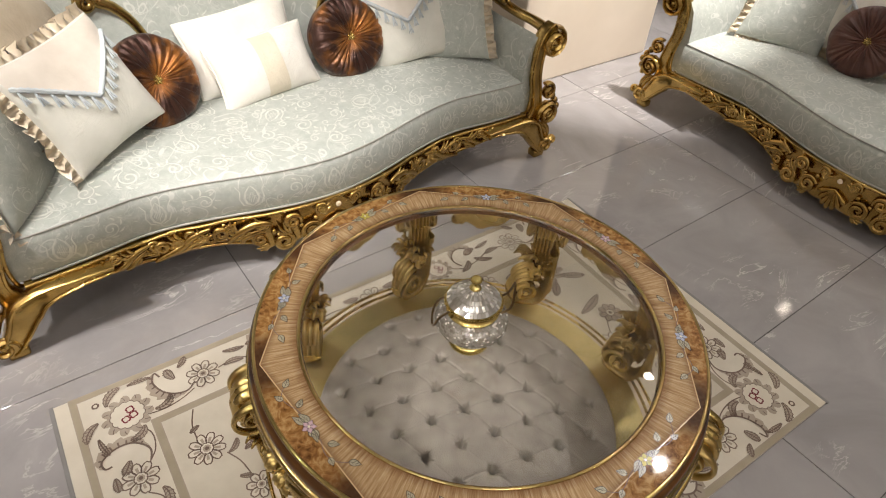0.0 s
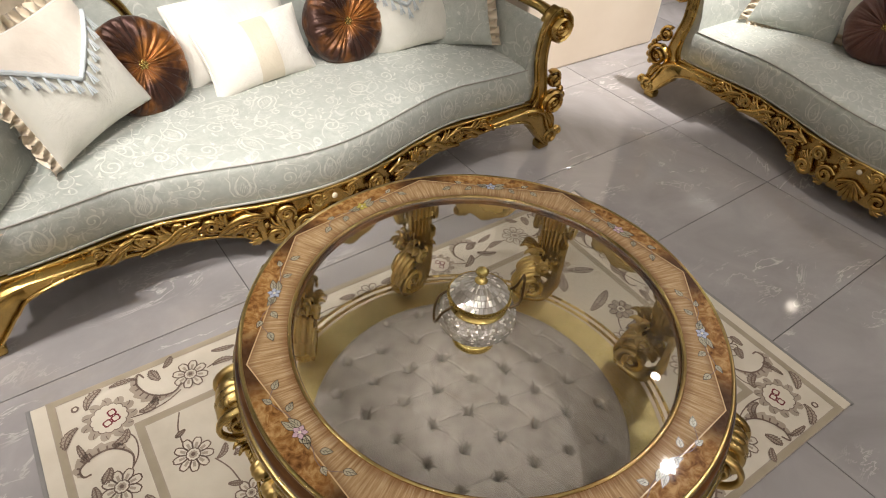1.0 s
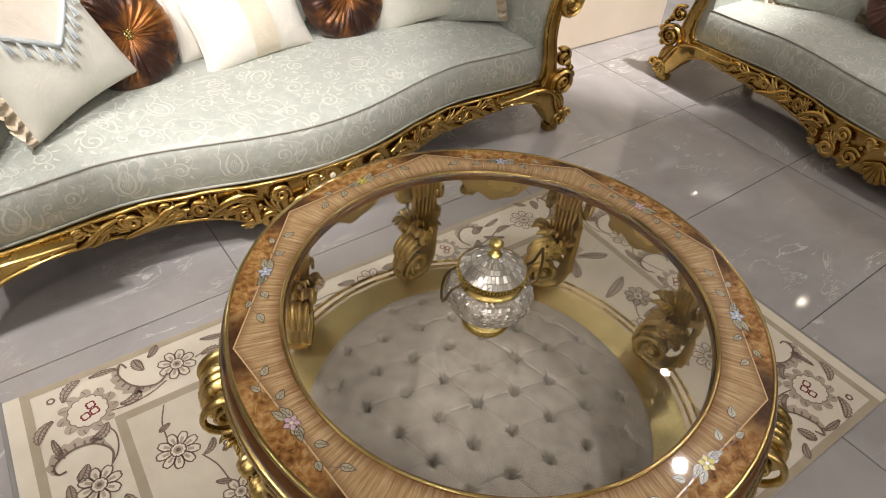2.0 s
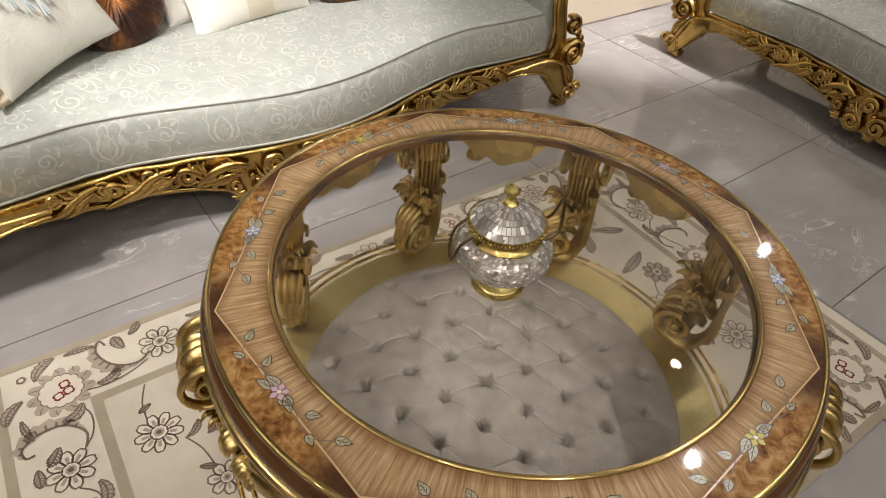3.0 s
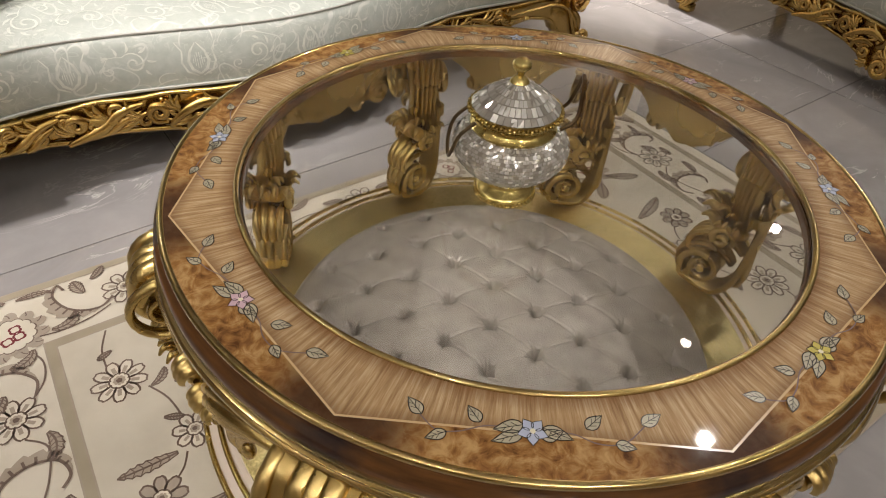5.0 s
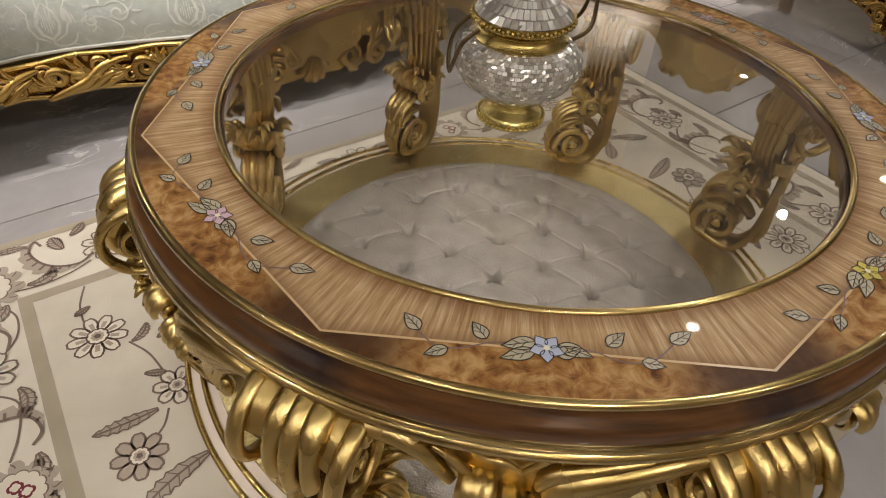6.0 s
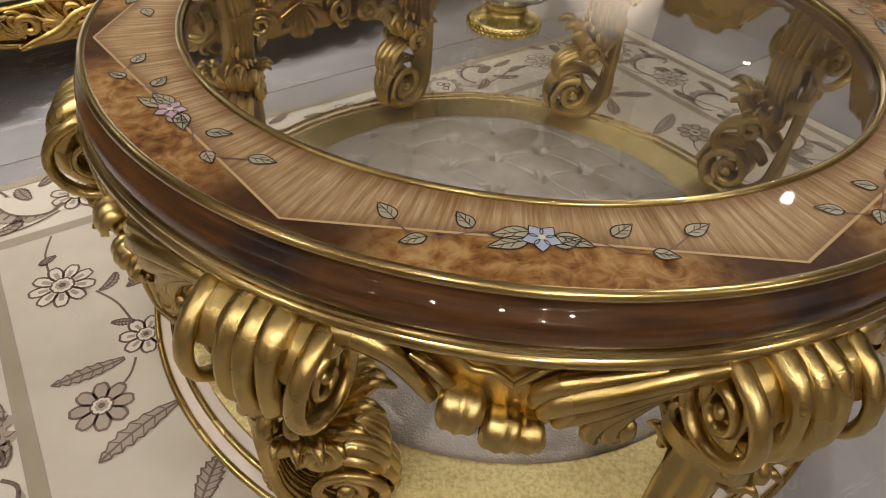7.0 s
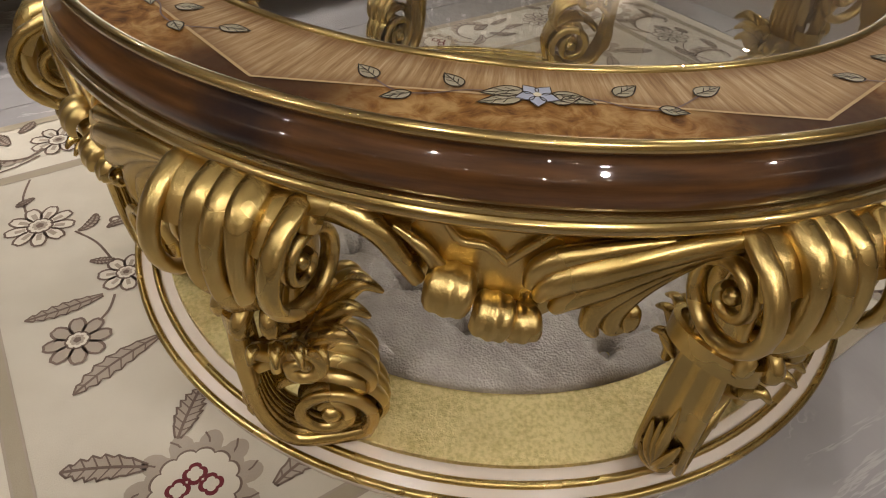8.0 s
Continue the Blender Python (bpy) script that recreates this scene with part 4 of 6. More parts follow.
part("beaded_band", bm, BRASS, foot)
body = part("bowl", lathe([(0.0, 0.040)] + BOWL_P + [(0.0, 0.128)], 40), GROUT_GREY, bowl_thing, "body covered in small mirror pieces")
tagged(part("mosaic_piece", mosaic_shell(BOWL_P, 78, 22, rng), MOSAIC, body, "", False), kind="stuff")
part("neck", lathe([(0.060, 0.122), (0.067, 0.126), (0.068, 0.132), (0.060, 0.138), (0.058, 0.144), (0.062, 0.150), (0.070, 0.153), (0.072, 0.158), (0.071, 0.164), (0.0, 0.164)], 56), BRASS, bowl_thing, "polished brass neck")
bm = bmesh.new()
for k in range(70):
    a = 2 * math.pi * k / 70
    ball(bm, (0.0720 * math.cos(a), 0.0720 * math.sin(a), 0.158 + 0.002 * (k % 2)), 0.0032, u=6, v=4)
part("beaded_band", bm, BRASS, bowl_thing, "beaded brass band under the lid")
lid = part("lid", lathe([(0.0, 0.205)] + LID_P + [(0.070, 0.160), (0.0, 0.160)], 40), GROUT_GREY, bowl_thing, "conical lid covered in mirror pieces")
tagged(part("mosaic_piece", mosaic_shell(LID_P[::-1], 40, 5, rng), MOSAIC, lid, "", False), kind="stuff")
part("knob", lathe([(0.0, 0.239), (0.008, 0.238), (0.0145, 0.232), (0.0145, 0.226), (0.007, 0.219), (0.005, 0.213), (0.011, 0.209), (0.015, 0.203), (0.013, 0.199), (0.0, 0.199)], 24), BRASS, bowl_thing, "cut brass knob")
for s, up in ((1, 1), (-1, 0)):
    bm = bmesh.new()
    ca = radians(12)
    d = Vector((math.cos(ca), math.sin(ca), 0)) * s
    w = Vector((-math.sin(ca), math.cos(ca), 0))
    ps = [(0.066, -0.028, 0.135), (0.090, -0.024, 0.150), (0.097, -0.012, 0.185), (0.098, 0.0, 0.210), (0.097, 0.012, 0.185), (0.090, 0.024, 0.150), (0.066, 0.028, 0.135)] if up else \
         [(0.066, -0.026, 0.150), (0.088, -0.026, 0.130), (0.098, -0.020, 0.100), (0.100, 0.0, 0.078), (0.098, 0.020, 0.100), (0.088, 0.026, 0.130), (0.066, 0.026, 0.150)]
    line = smooth_line([d * a + w * b + Vector((0, 0, c)) for a, b, c in ps], 5)
    tube(bm, line, [0.0032] * len(line), ROUND6)
    part("handle", bm, DARK_BRONZE, bowl_thing, "dark brass bail handle")


# ---------------------------------------------------------------- rug
RUG_HX, RUG_HY = 1.075, 0.675
rug = thing("rug", "cream wool rug with brown flowers, scrolling leaves and khaki borders", "rug", "", pose(-0.03, 0.063, 0, 0, 0, 38.2))
bm = bmesh.new()
box(bm, 0, 0, 0.004, 2 * RUG_HX + 0.09, 2 * RUG_HY, 0.008, 0.002)
part("woven_ground", bm, RUG_CREAM, rug, "", False)


def band_frame(hx, hy, w, z):
    bm = bmesh.new()
    o = [bm.verts.new((x, y, z)) for x, y in ((-hx, -hy), (hx, -hy), (hx, hy), (-hx, hy))]
    i = [bm.verts.new((x, y, z)) for x, y in ((w - hx, w - hy), (hx - w, w - hy), (hx - w, hy - w), (w - hx, hy - w))]
    for k in range(4):
        bm.faces.new((o[k], o[(k + 1) % 4], i[(k + 1) % 4], i[k]))
    return bm


for s in (-1, 1):
    bm = bmesh.new()
    box(bm, s * (RUG_HX + 0.048), 0, 0.0046, 0.014, 2 * RUG_HY + 0.01, 0.0092, 0.003)
    part("end_binding", bm, RUG_EDGE, rug, "grey bound end")
bm = bmesh.new()
box(bm, 0, 0, 0.0082, 2 * (RUG_HX - 0.22), 2 * (RUG_HY - 0.22), 0.0012)
part("inner_field", bm, RUG_BEIGE, rug, "beige inner field", False)
for inset, wide in ((0.0, 0.024), (0.205, 0.026)):
    band = part("border_band", band_frame(RUG_HX - inset, RUG_HY - inset, wide, 0.0092), RUG_KHAKI, rug, "khaki border band")
    part("border_line", band_frame(RUG_HX - inset, RUG_HY - inset, 0.0035, 0.0096), RUG_TAUPE, band)
    part("border_line", band_frame(RUG_HX - inset - wide + 0.0035, RUG_HY - inset - wide + 0.0035, 0.0035, 0.0096), RUG_TAUPE, band)


class Motifs:
    """Woven motifs of one colour each, gathered into one mesh."""

    def __init__(self):
        self.ink, self.fill, self.light, self.red = bmesh.new(), bmesh.new(), bmesh.new(), bmesh.new()

    def star(self, bm, x, y, r, petals, turn, depth, z):
        """A scalloped disc, built as a fan."""
        n = petals * 8
        c = bm.verts.new((x, y, z))
        ring = []
        for k in range(n):
            a = turn + 2 * math.pi * k / n
            rr = r * (1 - depth + depth * abs(math.cos(petals * (a - turn) / 2)) ** 0.6)
            ring.append(bm.verts.new((x + rr * math.cos(a), y + rr * math.sin(a), z)))
        for k in range(n):
            bm.faces.new((c, ring[k], ring[(k + 1) % n]))

    def feather(self, x, y, angle, length, width, bend=0.0, lift=0.0):
        """A serrated leaf along a bent line."""
        pts = []
        a = angle
        px, py = x, y
        n = 7
        for k in range(n + 1):
            pts.append((px, py, a))
            px, py = px + length / n * math.cos(radians(a)), py + length / n * math.sin(radians(a))
            a += bend / n
        for sgn in (-1, 1):
            edge = []
            for k in range(n + 1):
                x0, y0, a0 = pts[k]
                w = 0.85 * width * math.sin(math.pi * (0.06 + 0.94 * k / n)) ** 0.8
                for f, lean in ((0.62, 90), (1.0, 58)):
                    b = radians(a0 + sgn * lean)
                    edge.append((x0 + f * w * math.cos(b), y0 + f * w * math.sin(b)))
            for k in range(n):
                quad = [pts[k][:2], edge[2 * k], edge[2 * k + 1], edge[2 * k + 2], pts[k + 1][:2]]
                flat_shape(self.fill, quad, 0.0098 + lift / 3)
                flat_line(self.ink, edge[2 * k:2 * k + 3], 0.0030, 0.0102)
                flat_line(self.ink, [pts[k][:2], edge[2 * k + 1]], 0.0020, 0.0102)
        flat_line(self.ink, [(p[0], p[1]) for p in pts], 0.004, 0.0104)

    def vine(self, pts, w=0.0042):
        flat_line(self.ink, [(p.x, p.y) for p in smooth_line([(*p, 0) for p in pts], 6)], w, 0.0094)

    def curl(self, x, y, r, a0, turns, w=0.006):
        flat_line(self.ink, spiral(x, y, r, r * 0.25, a0, turns, 18), w, 0.0096)


    def rosette(self, x, y, r, turn=0.0, petals=8, shade=False):
        """A flower of separate rounded petals, dark outlines and a ringed eye."""
        for k in range(petals):
            a = turn + 2 * math.pi * k / petals
            w = 2.35 * r / petals
            cx, cy = x + 0.66 * r * math.cos(a), y + 0.66 * r * math.sin(a)
            ring = []
            for j in range(14):
                b = 2 * math.pi * j / 14
                notch = 1 - 0.16 * math.exp(-((b if b < math.pi else b - 2 * math.pi) / 0.3) ** 2)
                u, v = 0.38 * r * math.cos(b) * notch, w * 0.84 * math.sin(b)
                ring.append((cx + u * math.cos(a) - v * math.sin(a), cy + u * math.sin(a) + v * math.cos(a)))
            flat_shape(self.fill if shade else self.light, ring, 0.0100)
            flat_line(self.ink, ring + ring[:1], 0.0042, 0.0104)
            flat_line(self.fill, [(x + r * f * math.cos(a), y + r * f * math.sin(a)) for f in (0.42, 0.72)], r * 0.15, 0.0102)
        self.star(self.ink, x, y, r * 0.40, petals, turn, 0.15, 0.0108)
        self.star(self.light, x, y, r * 0.33, petals, turn, 0.15, 0.0111)
        self.star(self.fill, x, y, r * 0.23, petals, turn, 0.2, 0.0114)
        self.star(self.ink, x, y, r * 0.12, 5, turn, 0.2, 0.0117)

    def palmette(self, x, y, r, turn, red=True):
        """A large flower: a frayed leafy ring, a scalloped pale disc and a trefoil heart; turn is the way it points."""
        self.star(self.fill, x, y, r * 1.02, 11, turn, 0.34, 0.0098)
        for k in range(11):
            a = turn + 2 * math.pi * k / 11
            flat_line(self.ink, [(x + r * f * math.cos(a + g), y + r * f * math.sin(a + g)) for f, g in ((0.74, 0.0), (0.86, 0.05), (0.97, 0.14))], 0.0026, 0.0103)
        self.star(self.fill, x, y, r * 0.80, 17, turn + 0.2, 0.12, 0.0106)
        self.star(self.ink, x, y, r * 0.70, 13, turn, 0.10, 0.0109)
        self.star(self.light, x, y, r * 0.66, 13, turn, 0.10, 0.0112)
        for k in range(3):
            a = turn + math.pi + 2 * math.pi * (k - 1) / 4.2
            px, py = x + 0.24 * r * math.cos(a), y + 0.24 * r * math.sin(a)
            self.star(self.red if red else self.ink, px, py, r * 0.19, 4, a, 0.25, 0.0115)
            self.star(self.light, px, py, r * 0.12, 4, a, 0.25, 0.0118)

    def crescent(self, pts, width):
        """A long C-shaped leaf, feathered on its outer side, with curled thin ends."""
        line = smooth_line([(*p, 0) for p in pts], 10)
        n = len(line)
        inner, outer = [], []
        for i, p in enumerate(line):
            t = i / (n - 1)
            d = (line[min(i + 1, n - 1)] - line[max(i - 1, 0)]).normalized()
            o = Vector((-d.y, d.x, 0))
            body = math.sin(math.pi * min(max((t - 0.14) / 0.72, 0), 1)) ** 1.2
            fray = 0.72 + 0.28 * ((i % 5) / 4)
            inner.append(p)
            outer.append(p + o * width * body * fray)
        for i in range(n - 1):
            flat_shape(self.fill, [tuple(v.to_2d()) for v in (inner[i], inner[i + 1], outer[i + 1], outer[i])], 0.0098)
        flat_line(self.ink, [tuple(v.to_2d()) for v in inner], 0.0062, 0.0103)
        for i in range(int(n * 0.2), int(n * 0.8), 4):
            a, b = inner[i], inner[i] + (outer[i] - inner[i]) * 0.6
            flat_line(self.ink, [tuple(a.to_2d()), tuple(b.to_2d())], 0.0055, 0.0103)


mo = Motifs()
# border, the same in its four quarters
for sx in (-1, 1):
    for sy in (-1, 1):
        def q(x, y):
            return (sx * x, sy * y)

        def way(a):
            return math.degrees(math.atan2(sy * math.sin(radians(a)), sx * math.cos(radians(a))))

        flip = sx * sy

        def frond(x, y, a, length, width, bend):
            mo.feather(*q(x, y), way(a), length, width, bend * flip)

        def cres(pts, width):
            mo.crescent([q(*p) for p in (pts if flip > 0 else pts[::-1])], width)

        mo.palmette(*q(0.925, 0.527), 0.078, radians(way(30)))
        mo.star(mo.ink, *q(1.004, 0.611), 0.012, 5, 0, 0.1, 0.0100)
        mo.star(mo.light, *q(1.004, 0.611), 0.006, 5, 0, 0.1, 0.0104)
        for x, y, a, ln, wd, bd in ((0.975, 0.590, 95, 0.085, 0.020, 90), (1.010, 0.540, -15, 0.080, 0.020, -90), (0.90, 0.640, 175, 0.075, 0.013, 20), (1.022, 0.480, -95, 0.075, 0.013, -20),
                                    (0.845, 0.505, 200, 0.075, 0.020, -110), (0.890, 0.462, -80, 0.07, 0.020, 110)):
            frond(x, y, a, ln, wd, bd)
        # crescents that cup the flowers beside the corner
        cres([(0.905, 0.330), (0.898, 0.372), (0.935, 0.415), (0.985, 0.422), (1.030, 0.398), (1.028, 0.368), (1.008, 0.366)], 0.034)
        cres([(0.800, 0.622), (0.812, 0.645), (0.826, 0.610), (0.808, 0.560), (0.775, 0.530), (0.735, 0.522), (0.705, 0.545)], 0.034)
        mo.rosette(*q(0.672, 0.562), 0.054, 0.3)
        mo.rosette(*q(0.947, 0.285), 0.054, 0.1)
        for x, y, a, ln, wd, bd in ((0.760, 0.590, 60, 0.055, 0.022, 30), (0.738, 0.630, 150, 0.05, 0.016, -40), (0.960, 0.360, -70, 0.05, 0.022, 30), (1.010, 0.322, -90, 0.05, 0.018, 0),
                                    (0.600, 0.560, 160, 0.07, 0.017, 60), (0.585, 0.620, 200, 0.075, 0.014, -20), (0.540, 0.520, 170, 0.08, 0.018, -50), (0.505, 0.610, 185, 0.06, 0.022, 30)):
            frond(x, y, a, ln, wd, bd)
        # on to the middle of the long side
        cres([(0.400, 0.545), (0.385, 0.585), (0.405, 0.625), (0.445, 0.640), (0.480, 0.615), (0.475, 0.590), (0.455, 0.590)], 0.032)
        mo.palmette(*q(0.302, 0.575), 0.060, radians(way(180)))
        for x, y, a, ln, wd, bd in ((0.225, 0.560, 190, 0.08, 0.020, 60), (0.205, 0.625, 170, 0.07, 0.016, -40), (0.125, 0.530, 160, 0.065, 0.016, 60), (0.115, 0.610, 200, 0.06, 0.018, -30), (0.385, 0.515, 10, 0.075, 0.018, 60)):
            frond(x, y, a, ln, wd, bd)
        mo.vine([q(0.905, 0.470), q(0.878, 0.420), q(0.885, 0.360), q(0.920, 0.315)])
        mo.vine([q(0.875, 0.497), q(0.820, 0.490), q(0.760, 0.500), q(0.715, 0.520)])
        mo.vine([q(0.620, 0.560), q(0.560, 0.570), q(0.480, 0.540), q(0.400, 0.530), q(0.350, 0.555)])
        mo.vine([q(0.250, 0.570), q(0.160, 0.585), q(0.055, 0.560)])
        # and of the short side
        cres([(0.898, 0.085), (0.880, 0.110), (0.895, 0.150), (0.940, 0.165), (0.985, 0.150), (1.000, 0.120), (0.985, 0.100)], 0.030)
        for x, y, a, ln, wd, bd in ((0.900, 0.225, -120, 0.075, 0.020, 80), (1.010, 0.225, -80, 0.07, 0.018, -50), (0.893, 0.065, -100, 0.07, 0.022, 60), (1.000, 0.050, -60, 0.06, 0.018, -60)):
            frond(x, y, a, ln, wd, bd)
        mo.vine([q(0.940, 0.230), q(0.905, 0.190), q(0.915, 0.120), q(0.935, 0.070)])
for s in (-1, 1):
    mo.palmette(s * 0.935, 0.0, 0.068, 0.0 if s > 0 else math.pi)
    mo.rosette(0.0, s * 0.575, 0.052, 0.2)
# field: the same after half a turn
for s in (-1, 1):
    def p(x, y):
        return (s * x, s * y)

    half = 0 if s > 0 else 180
    mo.rosette(*p(0.753, -0.279), 0.056, 0.3, 9)
    mo.rosette(*p(0.656, -0.081), 0.043, 0.1, 7)
    mo.rosette(*p(0.753, 0.031), 0.046, 0.6, 8, True)
    mo.palmette(*p(0.684, 0.352), 0.082, radians(70 + half))
    mo.rosette(*p(0.430, 0.405), 0.044, 0.4)
    mo.rosette(*p(0.520, -0.370), 0.044, 0.2, 8)
    for x, y, a, ln, wd, bd in ((0.700, -0.047, 2, 0.112, 0.020, -8), (0.652, 0.085, 10, 0.135, 0.026, 22), (0.680, 0.272, -125, 0.080, 0.026, -10), (0.724, 0.292, -35, 0.105, 0.026, 15),
                                (0.700, -0.232, 190, 0.055, 0.014, 80), (0.655, -0.215, 215, 0.045, 0.013, -90), (0.748, -0.372, 20, 0.035, 0.012, 10), (0.700, -0.140, 150, 0.04, 0.012, 10), (0.590, -0.300, 170, 0.09, 0.022, 30),
                                (0.600, 0.400, 200, 0.09, 0.022, -30), (0.780, 0.395, 30, 0.07, 0.02, 20), (0.600, 0.300, 230, 0.08, 0.02, 20)):
        mo.feather(*p(x, y), a + half, ln, wd, bd)
    mo.vine([p(0.768, -0.332), p(0.765, -0.385), p(0.745, -0.440)])
    mo.vine([p(0.705, -0.235), p(0.680, -0.185), p(0.668, -0.125)])
    mo.vine([p(0.684, -0.040), p(0.700, -0.010), p(0.725, 0.012)])
    mo.vine([p(0.610, -0.085), p(0.570, -0.150), p(0.560, -0.250)])
    mo.curl(*p(0.640, -0.232), 0.018, 60 + half, 0.9, 0.006)
for nm, bmx, m in (("dark_motif", mo.ink, RUG_BROWN), ("taupe_motif", mo.fill, RUG_TAUPE), ("pale_motif", mo.light, RUG_CREAM), ("red_motif", mo.red, RUG_RED)):
    tagged(part(nm, bmx, m, rug, "", False), kind="stuff")


# ---------------------------------------------------------------- sofas
def front(x):
    """The serpentine front line of the sofa."""
    a = abs(x)
    if a < 0.72:
        return 0.035 - 0.065 * math.cos(math.pi * a / 0.72)
    return 0.10 - 0.03 * math.sin(min((a - 0.72) / 0.40, 1) * math.pi / 2)


SOFA_W = 1.075


def seat_mesh():
    bm = bmesh.new()
    n = 90
    rows = []
    for i in range(n + 1):
        x = -SOFA_W + 2 * SOFA_W * i / n
        y0 = front(x)
        depth = 0.80 - y0
        side = 1 - abs(x / SOFA_W) ** 8
        puff = 0.006 * math.sin(x * 7.0) + 0.004 * math.sin(x * 17.0 + 1)
        prof = [(0.03, 0.258), (0.002, 0.266), (-0.006, 0.30), (-0.009, 0.345), (-0.004, 0.395), (0.004, 0.416), (0.016, 0.428), (0.035, 0.434)]
        pts = [(x, y0 + dy, z) for dy, z in prof]
        for k in range(1, 13):
            t = k / 12
            pts.append((x, y0 + 0.035 + (depth - 0.035) * t, 0.434 + (0.026 * side + puff * side) * math.sin(math.pi * min(t * 1.15, 1))))
        pts.append((x, y0 + depth, 0.258))
        rows.append([bm.verts.new(p) for p in pts])
    for i in range(n):
        for j in range(len(rows[0]) - 1):
            bm.faces.new((rows[i][j], rows[i + 1][j], rows[i + 1][j + 1], rows[i][j + 1]))
    bm.faces.new(rows[0])
    bm.faces.new(rows[-1][::-1])
    return bm


def along(z, dy, x0=-SOFA_W, x1=SOFA_W, n=90):
    return [Vector((x0 + (x1 - x0) * i / n, front(x0 + (x1 - x0) * i / n) + dy, z)) for i in range(n + 1)]


sofa = thing("sofa", "sage damask sofa with a carved gold frame and scroll arms", "sofa", "matching sofas")
seat = part("seat", seat_mesh(), FABRIC, sofa, "sage damask seat with woven scroll pattern")
bm = bmesh.new()
line = along(0.4225, 0.006)
tube(bm, line, [0.0038] * len(line), ROUND6)
part("piping", bm, PIPING, seat, "thin grey piping")
bm = bmesh.new()
line = along(0.264, -0.004)
tube(bm, line, [0.005] * len(line), ROUND6)
part("piping", bm, PIPING, seat, "grey braid above the rail")


def seat_point(x, v):
    """A place on the seat's cover: v runs back over the top, or down the front when below zero."""
    y0 = front(x)
    if v >= 0:
        side = 1 - abs(x / SOFA_W) ** 8
        puff = 0.006 * math.sin(x * 7.0) + 0.004 * math.sin(x * 17.0 + 1)
        t = v / (0.765 - y0)
        return Vector((x, y0 + 0.035 + v, 0.4356 + (0.026 + puff) * side * math.sin(math.pi * min(t * 1.15, 1))))
    lens = (0.0, 0.02, 0.037, 0.059, 0.11, 0.155, 0.19)
    y = np.interp(-v, lens, (0.035, 0.016, 0.004, -0.004, -0.009, -0.006, 0.002))
    z = np.interp(-v, lens, (0.4356, 0.4296, 0.4165, 0.395, 0.345, 0.30, 0.266))
    return Vector((x, y0 + float(y) - 0.0016, float(z)))


class Weaving:
    """Large scrolls of the damask, woven into the seat's cover."""

    def __init__(self):
        self.bm = bmesh.new()

    def ribbon(self, pts, widths):
        n = len(pts)
        rows = []
        for i in range(n):
            a, b = Vector(pts[max(i - 1, 0)]), Vector(pts[min(i + 1, n - 1)])
            t = (b - a).normalized()
            w = float(np.interp(i / (n - 1), np.linspace(0, 1, len(widths)), widths))
            p, o = Vector(pts[i]), Vector((-t.y, t.x)) * w * 0.5
            if abs(p.x) > SOFA_W - 0.02 or p.y < -0.185 or p.y > 0.66:
                rows.append(None)
                continue
            rows.append((self.bm.verts.new(seat_point(*(p + o))), self.bm.verts.new(seat_point(*(p - o)))))
        for p, q in zip(rows, rows[1:]):
            if p and q:
                self.bm.faces.new((p[0], p[1], q[1], q[0]))

    def leaf(self, x, v, a, length, width):
        pts = [(x + length * t * math.cos(a + 0.5 * t), v + length * t * math.sin(a + 0.5 * t)) for t in np.linspace(0, 1, 7)]
        self.ribbon(pts, [0.001, width, width * 0.9, width * 0.55, 0.0005])

    def scroll(self, x, v, size, a, flip):
        turn = lambda p, q: (x + size * (p * math.cos(a) - flip * q * math.sin(a)), v + size * (p * math.sin(a) + flip * q * math.cos(a)))
        curl = [turn(p, q) for p, q in [(-1.25, -0.55), (-0.95, -0.62), (-0.62, -0.56)] + spiral(0, 0, 0.58, 0.10, 232, 1.45, 26)]
        self.ribbon(curl, [0.0015, size * 0.075, size * 0.10, size * 0.075, size * 0.10])
        tail = [turn(p, q) for p, q in [(-0.95, -0.62), (-1.25, -0.35)] + spiral(-1.15, 0.0, 0.30, 0.08, 250, -1.1, 14)]
        self.ribbon(tail, [0.0015, size * 0.07, size * 0.06, size * 0.08])
        for p, q, b, ln in ((-0.55, -0.58, -60, 0.42), (-0.1, -0.60, -35, 0.50), (0.42, -0.42, 5, 0.46), (0.60, 0.05, 50, 0.42), (0.35, 0.48, 95, 0.36), (-0.9, -0.6, 215, 0.34), (-1.2, -0.3, 165, 0.30)):
            px, py = turn(p, q)
            self.leaf(px, py, a + flip * radians(b), size * ln, size * 0.13)

    def tulip(self, x, v, size, a):
        turn = lambda p, q: (x + size * (p * math.cos(a) - q * math.sin(a)), v + size * (p * math.sin(a) + q * math.cos(a)))
        for sgn in (-1, 1):
            self.ribbon([turn(sgn * p, q) for p, q in ((0.0, -0.75), (0.30, -0.5), (0.42, -0.1), (0.30, 0.35), (0.02, 0.75))], [size * 0.10, size * 0.14, size * 0.12, size * 0.03])
            self.ribbon([turn(sgn * p, q) for p, q in ((0.1, -0.85), (0.52, -0.6), (0.70, -0.15), (0.62, 0.4), (0.85, 0.8))], [size * 0.05, size * 0.10, size * 0.08, size * 0.03])
            for k in range(3):
                self.ribbon([turn(sgn * (0.05 + 0.09 * k), -0.45 + 0.12 * k), turn(sgn * (0.05 + 0.08 * k), 0.30 - 0.14 * k)], [size * 0.03, size * 0.03])


